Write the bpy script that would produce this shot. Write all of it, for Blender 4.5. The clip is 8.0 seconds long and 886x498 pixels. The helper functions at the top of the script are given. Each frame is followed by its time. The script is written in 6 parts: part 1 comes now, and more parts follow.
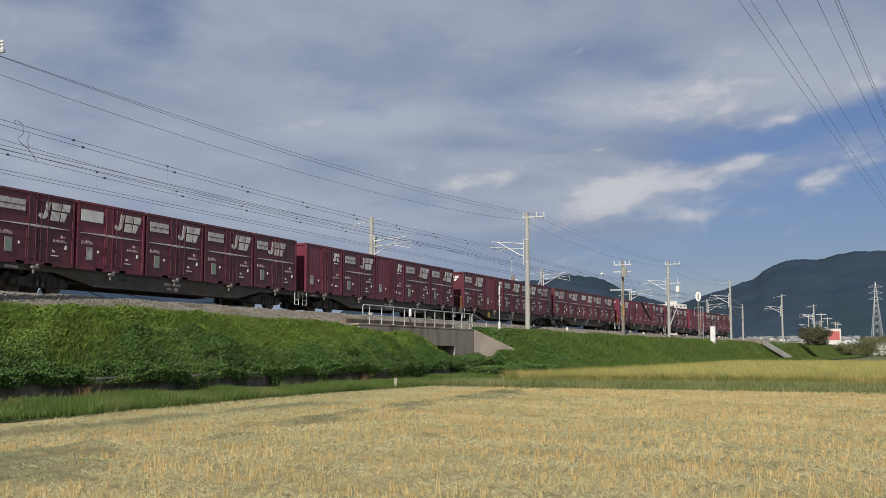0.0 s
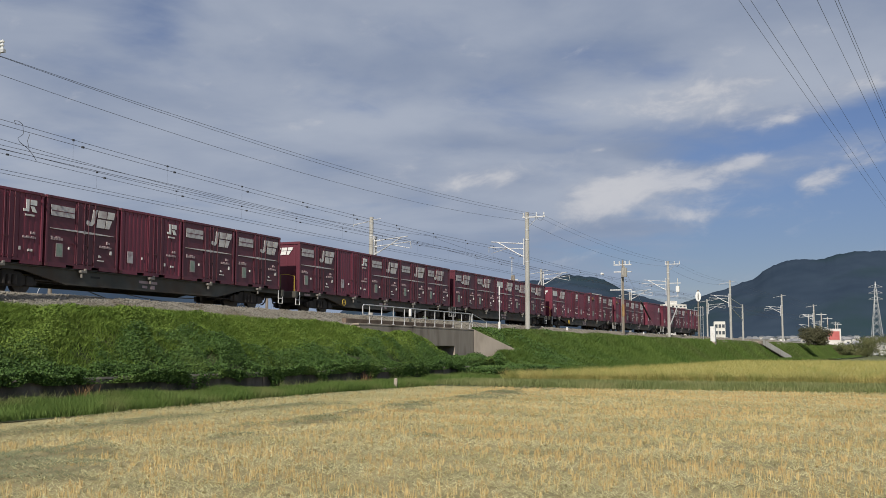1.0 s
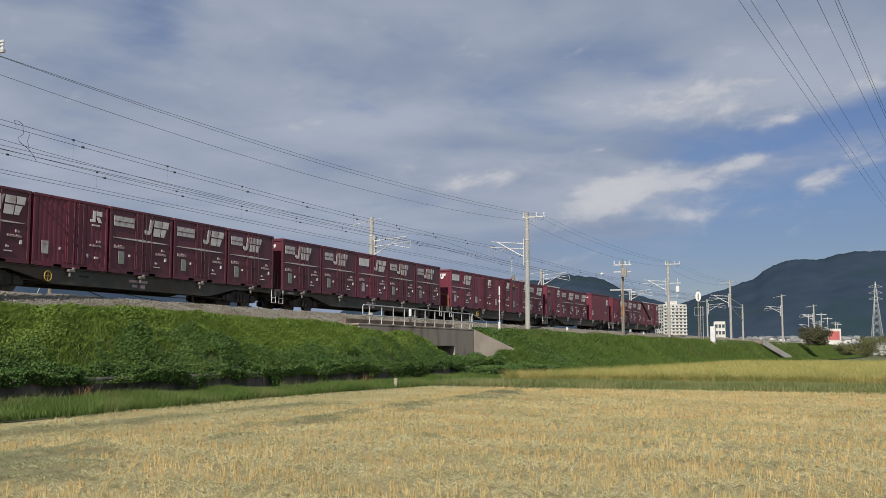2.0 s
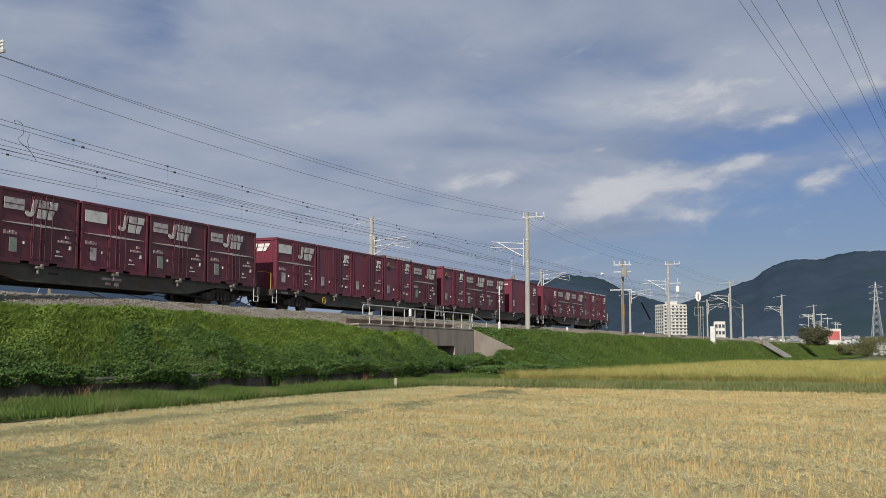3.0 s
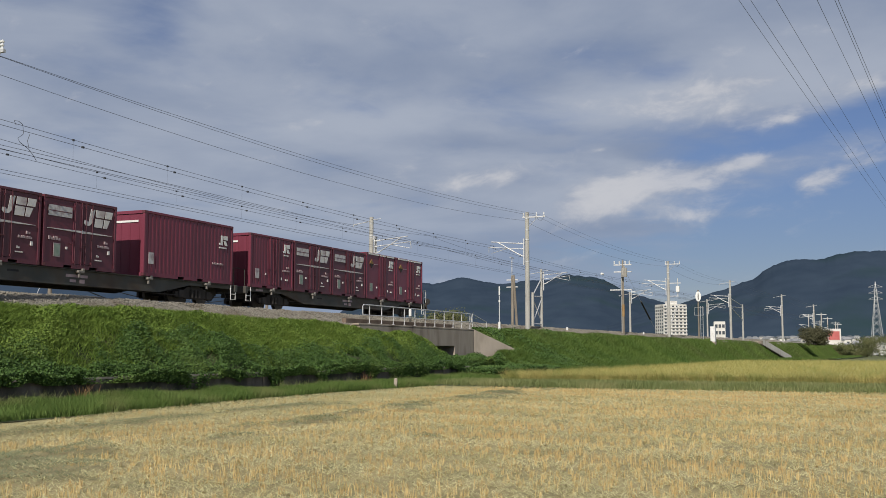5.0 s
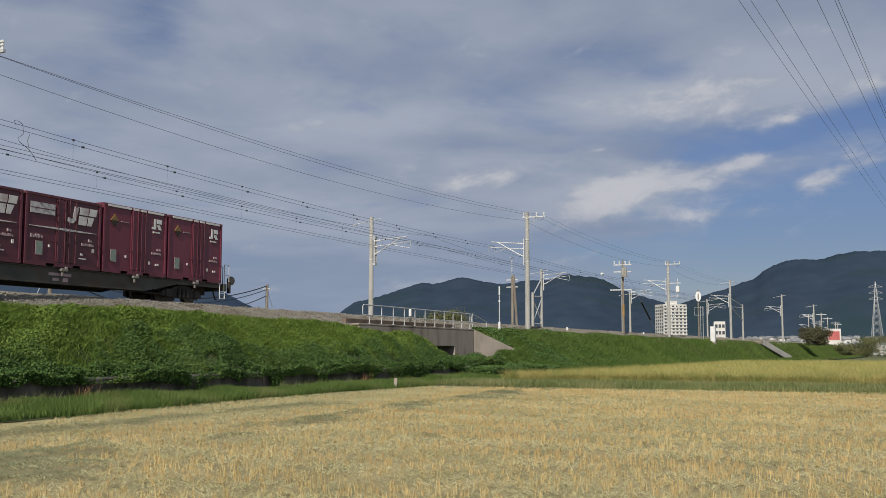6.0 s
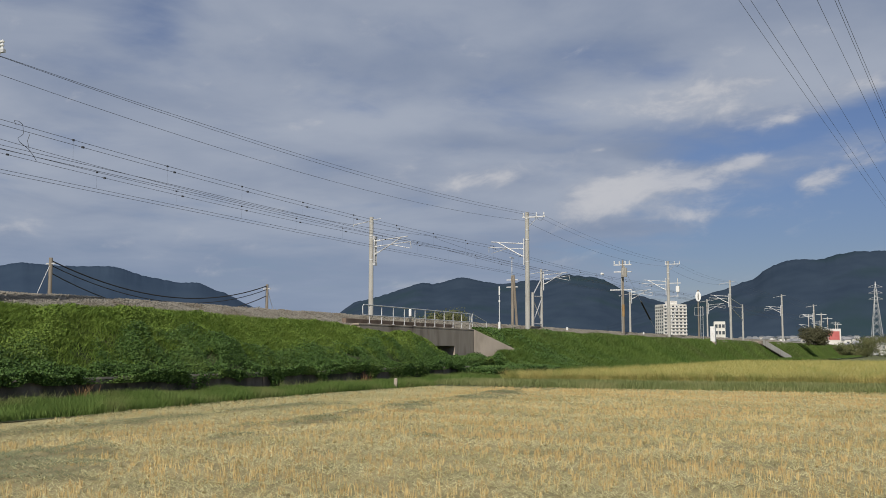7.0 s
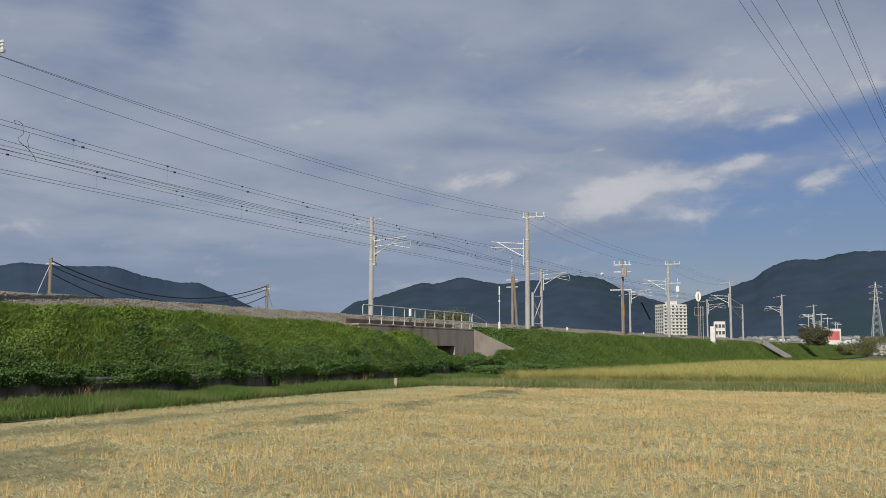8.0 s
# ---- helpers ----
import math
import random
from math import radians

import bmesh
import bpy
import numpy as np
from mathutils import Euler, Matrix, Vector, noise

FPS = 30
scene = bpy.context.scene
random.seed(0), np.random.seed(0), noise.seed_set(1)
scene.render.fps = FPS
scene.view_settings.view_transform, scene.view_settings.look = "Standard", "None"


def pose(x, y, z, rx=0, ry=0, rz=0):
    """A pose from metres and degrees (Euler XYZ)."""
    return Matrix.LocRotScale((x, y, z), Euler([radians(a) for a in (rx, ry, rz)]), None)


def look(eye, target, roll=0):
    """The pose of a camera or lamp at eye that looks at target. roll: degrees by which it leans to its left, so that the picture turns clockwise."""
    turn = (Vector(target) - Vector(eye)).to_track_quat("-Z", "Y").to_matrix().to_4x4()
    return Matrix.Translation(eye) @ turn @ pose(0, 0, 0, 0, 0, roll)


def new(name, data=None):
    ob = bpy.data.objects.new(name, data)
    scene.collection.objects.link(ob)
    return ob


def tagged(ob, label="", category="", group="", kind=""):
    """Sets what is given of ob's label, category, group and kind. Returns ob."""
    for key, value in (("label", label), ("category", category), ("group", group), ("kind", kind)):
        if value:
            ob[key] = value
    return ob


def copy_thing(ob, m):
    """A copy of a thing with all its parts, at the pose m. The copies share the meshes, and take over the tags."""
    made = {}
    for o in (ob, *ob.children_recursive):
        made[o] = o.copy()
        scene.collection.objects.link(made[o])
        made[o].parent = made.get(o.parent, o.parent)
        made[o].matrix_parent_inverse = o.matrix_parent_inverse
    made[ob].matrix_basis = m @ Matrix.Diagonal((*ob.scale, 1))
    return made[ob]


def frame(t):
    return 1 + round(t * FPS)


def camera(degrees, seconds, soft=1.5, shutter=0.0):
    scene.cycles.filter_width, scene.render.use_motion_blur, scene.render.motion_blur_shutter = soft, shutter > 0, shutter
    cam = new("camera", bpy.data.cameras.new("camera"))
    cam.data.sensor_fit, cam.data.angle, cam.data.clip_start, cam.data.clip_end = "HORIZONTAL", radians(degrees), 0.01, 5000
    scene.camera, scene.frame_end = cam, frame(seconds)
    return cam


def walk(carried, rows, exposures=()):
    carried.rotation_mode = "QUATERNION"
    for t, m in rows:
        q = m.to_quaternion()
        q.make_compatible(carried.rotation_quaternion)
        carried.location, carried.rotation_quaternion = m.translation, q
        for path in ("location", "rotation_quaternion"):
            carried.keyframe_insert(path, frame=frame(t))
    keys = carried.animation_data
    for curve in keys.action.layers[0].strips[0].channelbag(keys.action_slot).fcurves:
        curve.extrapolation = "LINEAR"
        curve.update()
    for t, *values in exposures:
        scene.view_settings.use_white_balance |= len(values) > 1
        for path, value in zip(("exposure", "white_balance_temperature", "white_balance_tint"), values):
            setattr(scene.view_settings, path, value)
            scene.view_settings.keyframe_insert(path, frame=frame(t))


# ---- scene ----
cam = camera(46.15, 8.0, soft=0.8)
EYE = Vector((0.0, 0.0, 1.6))
YAW, PITCH = radians(22.96), radians(5.583)
AIM = EYE + Vector((math.cos(YAW) * math.cos(PITCH), math.sin(YAW) * math.cos(PITCH), math.sin(PITCH))) * 50
walk(cam, [(0.0, look(EYE, AIM, 0.03)), (8.0, look(EYE, AIM, 0.03))],
     exposures=[(0.0, 0.06), (4.7, 0.06), (6.3, -0.04), (8.0, -0.04)])

# ---- light ----
SUN_WAY = Vector((-1.0, -0.13, 0.64)).normalized()  # towards the sun
sun = new("sun", bpy.data.lights.new("sun", "SUN"))
sun.data.energy, sun.data.angle, sun.data.color = 3.8, radians(0.6), (1.0, 0.93, 0.82)
sun.matrix_world = look(SUN_WAY * 100, (0, 0, 0))


def make_world():
    world = bpy.data.worlds.new("sky")
    scene.world = world
    world.use_nodes = True
    nt = world.node_tree
    nt.nodes.clear()
    N, L = nt.nodes.new, nt.links.new

    def math_node(op, a, b=None, clamp=False):
        n = N("ShaderNodeMath")
        n.operation, n.use_clamp = op, clamp
        for i, v in enumerate((a, b)):
            if v is None:
                continue
            if isinstance(v, (int, float)):
                n.inputs[i].default_value = v
            else:
                L(v, n.inputs[i])
        return n.outputs[0]

    def ramp(value, a, b):
        n = N("ShaderNodeMapRange")
        n.interpolation_type = "SMOOTHSTEP"
        n.inputs[1].default_value, n.inputs[2].default_value = a, b
        L(value, n.inputs[0])
        return n.outputs[0]

    def mix(fac, a, b):
        n = N("ShaderNodeMix")
        n.data_type = "RGBA"
        if isinstance(fac, (int, float)):
            n.inputs[0].default_value = fac
        else:
            L(fac, n.inputs[0])
        for i, v in ((6, a), (7, b)):
            if isinstance(v, tuple):
                n.inputs[i].default_value = (*v, 1)
            else:
                L(v, n.inputs[i])
        return n.outputs[2]

    def fbm(vec, scale, detail, rough, dist=0.0):
        n = N("ShaderNodeTexNoise")
        n.inputs["Scale"].default_value, n.inputs["Detail"].default_value = scale, detail
        n.inputs["Roughness"].default_value, n.inputs["Distortion"].default_value = rough, dist
        L(vec, n.inputs["Vector"])
        return n.outputs[0]

    sky = N("ShaderNodeTexSky")
    sky.sky_type, sky.sun_disc = "NISHITA", False
    sky.sun_elevation, sky.sun_rotation = math.asin(SUN_WAY.z), math.atan2(SUN_WAY.x, SUN_WAY.y)
    sky.air_density, sky.dust_density, sky.ozone_density = 1.0, 0.1, 4.0
    coord = N("ShaderNodeTexCoord")
    sep = N("ShaderNodeSeparateXYZ")
    L(coord.outputs["Generated"], sep.inputs[0])
    x, y, z = sep.outputs
    az = math_node("MULTIPLY", math_node("ARCTAN2", y, x), 57.2958)  # degrees from +X
    el = math_node("MULTIPLY", math_node("ARCSINE", z), 57.2958)

    def spots(rows):
        """Sum of soft oval patches: azimuth, elevation, half width, half height, rise per degree, weight."""
        total = None
        for a, e, wa, we, rise, weight in rows:
            da = math_node("SUBTRACT", a, az)  # grows to the right
            de = math_node("SUBTRACT", math_node("SUBTRACT", el, e), math_node("MULTIPLY", da, rise))
            qa, qe = math_node("DIVIDE", da, wa), math_node("DIVIDE", de, we)
            d = math_node("ADD", math_node("MULTIPLY", qa, qa), math_node("MULTIPLY", qe, qe))
            g = math_node("MULTIPLY", math_node("POWER", 2.71828, math_node("MULTIPLY", d, -1.0)), weight)
            total = g if total is None else math_node("ADD", total, g)
        return total

    up = math_node("ADD", math_node("MAXIMUM", z, 0.0), 0.10)
    plan = N("ShaderNodeCombineXYZ")  # where the way meets a flat layer of cloud
    L(math_node("DIVIDE", x, up), plan.inputs[0])
    L(math_node("DIVIDE", y, up), plan.inputs[1])
    plan.inputs[2].default_value = 3.7
    P = plan.outputs[0]
    big = fbm(P, 0.55, 3.0, 0.5)
    mid = fbm(P, 1.5, 6.0, 0.52, 0.25)
    fine = fbm(P, 4.0, 5.0, 0.55, 0.4)
    # the layer opens in a few places and thins out low down towards +X
    gaps = spots([(39.2, 17.8, 3.0, 1.9, 0.1, 0.17), (46.0, 18.6, 2.6, 1.4, 0.0, 0.10), (0.0, 6.0, 12.5, 4.2, 0.16, 0.45),
                  (4.5, 11.3, 5.0, 1.0, 0.16, 0.15), (0.0, 12.2, 2.6, 0.9, 0.1, 0.10), (9.8, 15.2, 2.0, 0.8, 0.1, 0.10), (-6.0, 9.0, 6.0, 5.0, 0.0, 0.3)])
    body = math_node("ADD", math_node("ADD", math_node("MULTIPLY", big, 0.30), math_node("MULTIPLY", mid, 0.50)), 0.36)
    body = math_node("SUBTRACT", math_node("ADD", body, math_node("MULTIPLY", math_node("SUBTRACT", fine, 0.5), 0.22)), gaps)
    mask = ramp(body, 0.48, 0.76)
    wide = fbm(P, 0.9, 4.0, 0.5)
    shade = math_node("ADD", math_node("MULTIPLY", mid, 0.7), math_node("MULTIPLY", wide, 0.5))
    lights = spots([(26.0, 12.6, 9.0, 1.0, 0.05, 0.10), (12.5, 13.2, 7.0, 1.2, 0.03, 0.16), (36.0, 14.5, 6.0, 1.2, -0.05, 0.08), (20.0, 10.2, 5.0, 0.8, 0.0, 0.10)])
    darks = spots([(25.0, 15.2, 8.0, 1.3, -0.03, 0.12), (12.5, 6.7, 4.5, 0.55, 0.0, 0.22), (12.0, 10.7, 4.0, 0.5, 0.0, 0.16), (20.0, 11.5, 7.0, 0.6, 0.02, 0.10), (14.0, 16.2, 4.0, 1.0, 0.0, 0.08)])
    shade = math_node("SUBTRACT", math_node("ADD", shade, lights), darks)
    tint = N("ShaderNodeVectorMath")
    tint.operation = "MULTIPLY"
    tint.inputs[1].default_value = (1.06, 1.0, 1.19)
    L(sky.outputs[0], tint.inputs[0])
    scale = N("ShaderNodeVectorMath")
    scale.operation = "SCALE"
    L(tint.outputs[0], scale.inputs[0])
    L(math_node("ADD", math_node("MULTIPLY", ramp(el, 3.0, 13.0), 0.010), 0.040), scale.inputs["Scale"])
    cloud = mix(ramp(shade, 0.42, 0.80), (0.238, 0.287, 0.392), (0.382, 0.422, 0.502))
    # towards the horizon the layer is seen through haze
    haze = math_node("SUBTRACT", 1.0, ramp(el, 2.0, 9.5))
    cloud = mix(math_node("MULTIPLY", haze, 0.75), cloud, (0.225, 0.29, 0.42))
    base = mix(math_node("MULTIPLY", mask, 0.93), scale.outputs[0], cloud)
    # broken heaps of fair-weather cloud below the layer, sunlit on top
    puff = N("ShaderNodeCombineXYZ")
    L(math_node("MULTIPLY", az, 0.20), puff.inputs[0])
    L(math_node("MULTIPLY", math_node("ADD", el, math_node("MULTIPLY", az, 0.10)), 0.42), puff.inputs[1])
    puff.inputs[2].default_value = 4.3
    heap = fbm(puff.outputs[0], 1.5, 9.0, 0.58, 0.25)
    zone = spots([(20.8, 9.8, 4.0, 1.1, -0.05, 0.72), (15.0, 7.9, 2.0, 1.3, 0.25, 0.95), (12.0, 8.9, 3.2, 1.1, 0.12, 0.80), (9.3, 9.4, 2.6, 0.9, 0.05, 0.72), (6.0, 10.0, 1.6, 0.40, 0.06, 0.66)])
    zone = math_node("ADD", zone, spots([(8.3, 7.2, 3.4, 0.6, 0.0, 0.62), (3.0, 8.7, 1.6, 0.8, 0.30, 0.80), (0.3, 9.8, 1.8, 0.7, 0.2, 0.6), (9.3, 13.3, 3.8, 1.2, 0.08, 0.62), (6.4, 14.2, 2.4, 0.7, 0.1, 0.62), (1.2, 13.6, 2.6, 0.6, 0.2, 0.72), (4.6, 12.1, 2.2, 0.40, 0.18, 0.62), (14.3, 10.9, 0.5, 0.14, 0.1, 0.7)]))
    heaps = ramp(math_node("ADD", zone, math_node("MULTIPLY", math_node("SUBTRACT", heap, 0.5), 2.0)), 0.15, 0.95)
    crest = mix(ramp(math_node("ADD", heap, math_node("MULTIPLY", zone, 0.18)), 0.44, 0.80), (0.29, 0.335, 0.43), (0.58, 0.58, 0.605))
    colour = mix(math_node("MULTIPLY", heaps, 0.74), base, crest)
    back = N("ShaderNodeBackground")
    L(colour, back.inputs[0])
    back.inputs[1].default_value = 1.0
    out = N("ShaderNodeOutputWorld")
    L(back.outputs[0], out.inputs[0])


make_world()


# ---- materials ----
def mat(name, c1, c2, scale=4.0, rough=0.8, metal=0.0, bump=0.0, bump_scale=40.0, island=0.0, stain=None, stain_scale=0.6, stain_at=(0.5, 0.7),
        object_random=0.0, stretch=(1, 1, 1), spec=0.4):
    m = bpy.data.materials.new(name)
    m.use_nodes = True
    nt = m.node_tree
    N, L = nt.nodes.new, nt.links.new
    b = nt.nodes["Principled BSDF"]
    b.inputs["Roughness"].default_value, b.inputs["Metallic"].default_value = rough, metal
    b.inputs["Specular IOR Level"].default_value = spec
    tc, mp = N("ShaderNodeTexCoord"), N("ShaderNodeMapping")
    mp.inputs["Scale"].default_value = stretch
    L(tc.outputs["Object"], mp.inputs[0])

    def noise_node(sc, detail=5.0):
        n = N("ShaderNodeTexNoise")
        n.inputs["Scale"].default_value, n.inputs["Detail"].default_value = sc, detail
        L(mp.outputs[0], n.inputs["Vector"])
        return n.outputs[0]

    def mixed(fac, a, bb):
        n = N("ShaderNodeMix")
        n.data_type = "RGBA"
        L(fac, n.inputs[0])
        for i, v in ((6, a), (7, bb)):
            if isinstance(v, tuple):
                n.inputs[i].default_value = (*v, 1)
            else:
                L(v, n.inputs[i])
        return n.outputs[2]

    def ramp(v, a, bb):
        n = N("ShaderNodeMapRange")
        n.inputs[1].default_value, n.inputs[2].default_value = a, bb
        L(v, n.inputs[0])
        return n.outputs[0]

    fac = ramp(noise_node(scale), 0.3, 0.7)
    if island:
        g = N("ShaderNodeNewGeometry")
        mx = N("ShaderNodeMix")
        mx.inputs[0].default_value = island
        L(fac, mx.inputs[2])
        L(g.outputs["Random Per Island"], mx.inputs[3])
        fac = mx.outputs[0]
    if object_random:
        oi = N("ShaderNodeObjectInfo")
        mx = N("ShaderNodeMix")
        mx.inputs[0].default_value = object_random
        L(fac, mx.inputs[2])
        L(oi.outputs["Random"], mx.inputs[3])
        fac = mx.outputs[0]
    col = mixed(fac, c1, c2)
    if stain:
        col = mixed(ramp(noise_node(stain_scale, 8.0), *stain_at), col, stain)
    L(col, b.inputs["Base Color"])
    if bump:
        bp = N("ShaderNodeBump")
        bp.inputs["Strength"].default_value, bp.inputs["Distance"].default_value = bump, 0.02
        L(noise_node(bump_scale), bp.inputs["Height"])
        L(bp.outputs[0], b.inputs["Normal"])
    return m


M = dict(
    ground=mat("ground", (0.10, 0.13, 0.04), (0.17, 0.16, 0.07), 0.05, 0.95, stain=(0.05, 0.09, 0.03), stain_scale=0.01),
    soil=mat("soil", (0.29, 0.24, 0.12), (0.43, 0.36, 0.185), 1.2, 0.95, bump=0.6, bump_scale=20, stain=(0.24, 0.22, 0.105), stain_scale=0.9),
    straw=mat("straw", (0.37, 0.255, 0.10), (0.72, 0.565, 0.275), 0.5, 0.75, island=0.6, stain=(0.53, 0.36, 0.165), stain_scale=0.35, stain_at=(0.5, 0.75), spec=0.2),
    flat_straw=mat("flat_straw", (0.39, 0.36, 0.18), (0.72, 0.655, 0.37), 0.5, 0.75, island=0.6, stain=(0.46, 0.425, 0.21), stain_scale=0.45, stain_at=(0.48, 0.66), spec=0.2),
    green_straw=mat("green_straw", (0.13, 0.145, 0.08), (0.33, 0.34, 0.185), 0.8, 0.8, island=0.6, spec=0.2),
    rice=mat("rice", (0.23, 0.235, 0.065), (0.52, 0.425, 0.155), 0.4, 0.7, island=0.6, stain=(0.21, 0.235, 0.06), stain_scale=1.1, stain_at=(0.46, 0.66)),
    grass=mat("grass", (0.060, 0.115, 0.022), (0.155, 0.215, 0.060), 0.5, 0.7, island=0.6, stain=(0.19, 0.20, 0.08), stain_scale=0.5, stain_at=(0.50, 0.75), spec=0.15),
    ridge_grass=mat("ridge_grass", (0.10, 0.14, 0.04), (0.23, 0.245, 0.095), 0.5, 0.7, island=0.6, stain=(0.26, 0.25, 0.11), stain_scale=0.4, stain_at=(0.5, 0.72)),
    lock=mat("lock_steel", (0.17, 0.155, 0.14), (0.27, 0.25, 0.22), 4.0, 0.6),
    upper_grass=mat("upper_grass", (0.080, 0.145, 0.020), (0.19, 0.26, 0.055), 0.6, 0.7, island=0.6, spec=0.15),
    leaf=mat("leaf", (0.038, 0.082, 0.018), (0.100, 0.172, 0.042), 0.45, 0.55, island=0.55, stain=(0.115, 0.17, 0.04), stain_scale=0.6, stain_at=(0.52, 0.72), spec=0.2),
    far_leaf=mat("far_leaf", (0.050, 0.100, 0.018), (0.135, 0.195, 0.045), 0.15, 0.6, island=0.5, stain=(0.09, 0.12, 0.035), stain_scale=0.12, stain_at=(0.45, 0.7), spec=0.15),
    bush=mat("bush", (0.075, 0.095, 0.036), (0.17, 0.165, 0.075), 0.3, 0.7, island=0.5, spec=0.15),
    dark_bush=mat("dark_bush", (0.045, 0.05, 0.022), (0.11, 0.10, 0.05), 0.3, 0.7, island=0.5),
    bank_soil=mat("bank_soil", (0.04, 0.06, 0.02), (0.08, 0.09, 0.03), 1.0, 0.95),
    ballast=mat("ballast", (0.17, 0.155, 0.13), (0.34, 0.315, 0.265), 9.0, 0.9, island=0.6, bump=0.5, bump_scale=25, stain=(0.17, 0.14, 0.105), stain_scale=0.7),
    rail=mat("rail", (0.20, 0.12, 0.08), (0.30, 0.19, 0.12), 3.0, 0.6, 0.7),
    railhead=mat("railhead", (0.55, 0.55, 0.56), (0.65, 0.64, 0.63), 3.0, 0.25, 1.0),
    concrete=mat("concrete", (0.36, 0.31, 0.255), (0.50, 0.43, 0.36), 1.2, 0.9, bump=0.3, bump_scale=30, stain=(0.20, 0.165, 0.13), stain_scale=0.5, stain_at=(0.5, 0.68), stretch=(1, 1, 0.4)),
    # dark rough concrete, mottled at random with still darker blotches
    dark_concrete=mat("dark_concrete", (0.085, 0.075, 0.065), (0.19, 0.165, 0.14), 2.2, 0.95, bump=0.9, bump_scale=7, stain=(0.045, 0.047, 0.036), stain_scale=1.3, stain_at=(0.42, 0.62), stretch=(1, 1, 0.6)),
    pole=mat("pole_concrete", (0.36, 0.355, 0.33), (0.48, 0.47, 0.435), 0.8, 0.85, stain=(0.27, 0.25, 0.22), stain_scale=0.8, stretch=(3, 3, 0.5)),
    wood=mat("pole_wood", (0.18, 0.155, 0.125), (0.28, 0.245, 0.20), 1.5, 0.85, stretch=(4, 4, 0.4)),
    galvanised=mat("galvanised", (0.50, 0.51, 0.52), (0.66, 0.66, 0.66), 6.0, 0.55, 0.4),
    insulator=mat("insulator", (0.70, 0.70, 0.69), (0.82, 0.82, 0.80), 5.0, 0.25),
    wire=mat("wire", (0.05, 0.055, 0.06), (0.10, 0.10, 0.11), 2.0, 0.6, 0.3),
    white=mat("white_paint", (0.70, 0.70, 0.69), (0.82, 0.82, 0.80), 2.5, 0.55, stain=(0.50, 0.47, 0.44), stain_scale=1.6, stain_at=(0.55, 0.8)),
    maroon=mat("maroon_paint", (0.105, 0.027, 0.041), (0.140, 0.036, 0.054), 0.8, 0.42, object_random=0.55, bump=0.05, bump_scale=9,
               stain=(0.070, 0.024, 0.031), stain_scale=0.55, stain_at=(0.52, 0.75), stretch=(1, 1, 0.35)),
    crimson=mat("crimson_paint", (0.145, 0.029, 0.048), (0.195, 0.041, 0.068), 0.8, 0.40, object_random=0.5, bump=0.05, bump_scale=9,
                stain=(0.095, 0.026, 0.040), stain_scale=0.5, stain_at=(0.55, 0.78), stretch=(1, 1, 0.35)),
    rod=mat("rod_paint", (0.095, 0.024, 0.036), (0.135, 0.036, 0.048), 3.0, 0.5, stain=(0.11, 0.06, 0.04), stain_scale=4.0, stain_at=(0.58, 0.82)),
    board=mat("board", (0.46, 0.44, 0.45), (0.60, 0.58, 0.58), 3.0, 0.6, stain=(0.27, 0.20, 0.22), stain_scale=3.2, stain_at=(0.48, 0.68)),
    mark=mat("mark_paint", (0.60, 0.57, 0.56), (0.74, 0.72, 0.70), 3.0, 0.6, stain=(0.40, 0.32, 0.32), stain_scale=2.0, stain_at=(0.52, 0.75)),
    faint=mat("faint_paint", (0.34, 0.24, 0.26), (0.46, 0.36, 0.37), 4.0, 0.6),
    green_label=mat("green_label", (0.19, 0.27, 0.22), (0.32, 0.36, 0.31), 4.0, 0.6, stain=(0.16, 0.10, 0.11), stain_scale=5.0, stain_at=(0.5, 0.66)),
    orange=mat("orange_paint", (0.28, 0.17, 0.07), (0.36, 0.23, 0.10), 3.0, 0.6),
    yellow=mat("yellow_paint", (0.40, 0.27, 0.04), (0.52, 0.37, 0.06), 3.0, 0.5),
    steel_dark=mat("wagon_steel", (0.052, 0.055, 0.050), (0.092, 0.090, 0.078), 1.4, 0.7, 0.0, stain=(0.075, 0.055, 0.04), stain_scale=0.8, stain_at=(0.45, 0.7)),
    bogie=mat("bogie_steel", (0.022, 0.020, 0.018), (0.055, 0.045, 0.038), 3.0, 0.8),
    wheel=mat("wheel_steel", (0.07, 0.06, 0.055), (0.14, 0.12, 0.10), 4.0, 0.5, 0.6),
    rubber=mat("rubber", (0.012, 0.012, 0.012), (0.03, 0.03, 0.03), 3.0, 0.7),
    plaster=mat("plaster", (0.62, 0.60, 0.56), (0.74, 0.72, 0.68), 0.3, 0.8, stain=(0.5, 0.48, 0.45), stain_scale=0.1),
    window=mat("window_glass", (0.05, 0.06, 0.07), (0.10, 0.11, 0.13), 1.0, 0.15),
    roof=mat("roof_tile", (0.10, 0.11, 0.12), (0.34, 0.34, 0.34), 0.5, 0.6, object_random=0.8),
    house=mat("house_wall", (0.42, 0.40, 0.38), (0.72, 0.70, 0.66), 0.5, 0.8, object_random=0.9),
    red=mat("red_panel", (0.42, 0.09, 0.09), (0.50, 0.13, 0.12), 0.5, 0.5),
    # woods with the blue of distant haze mixed into the base colour
    hazed_forest=mat("hazed_forest", (0.034, 0.052, 0.080), (0.046, 0.067, 0.097), 0.012, 0.95, stain=(0.032, 0.056, 0.066), stain_scale=0.004, spec=0.0),
    hazed_far_forest=mat("hazed_far_forest", (0.040, 0.062, 0.098), (0.048, 0.072, 0.108), 0.006, 0.95, spec=0.0),
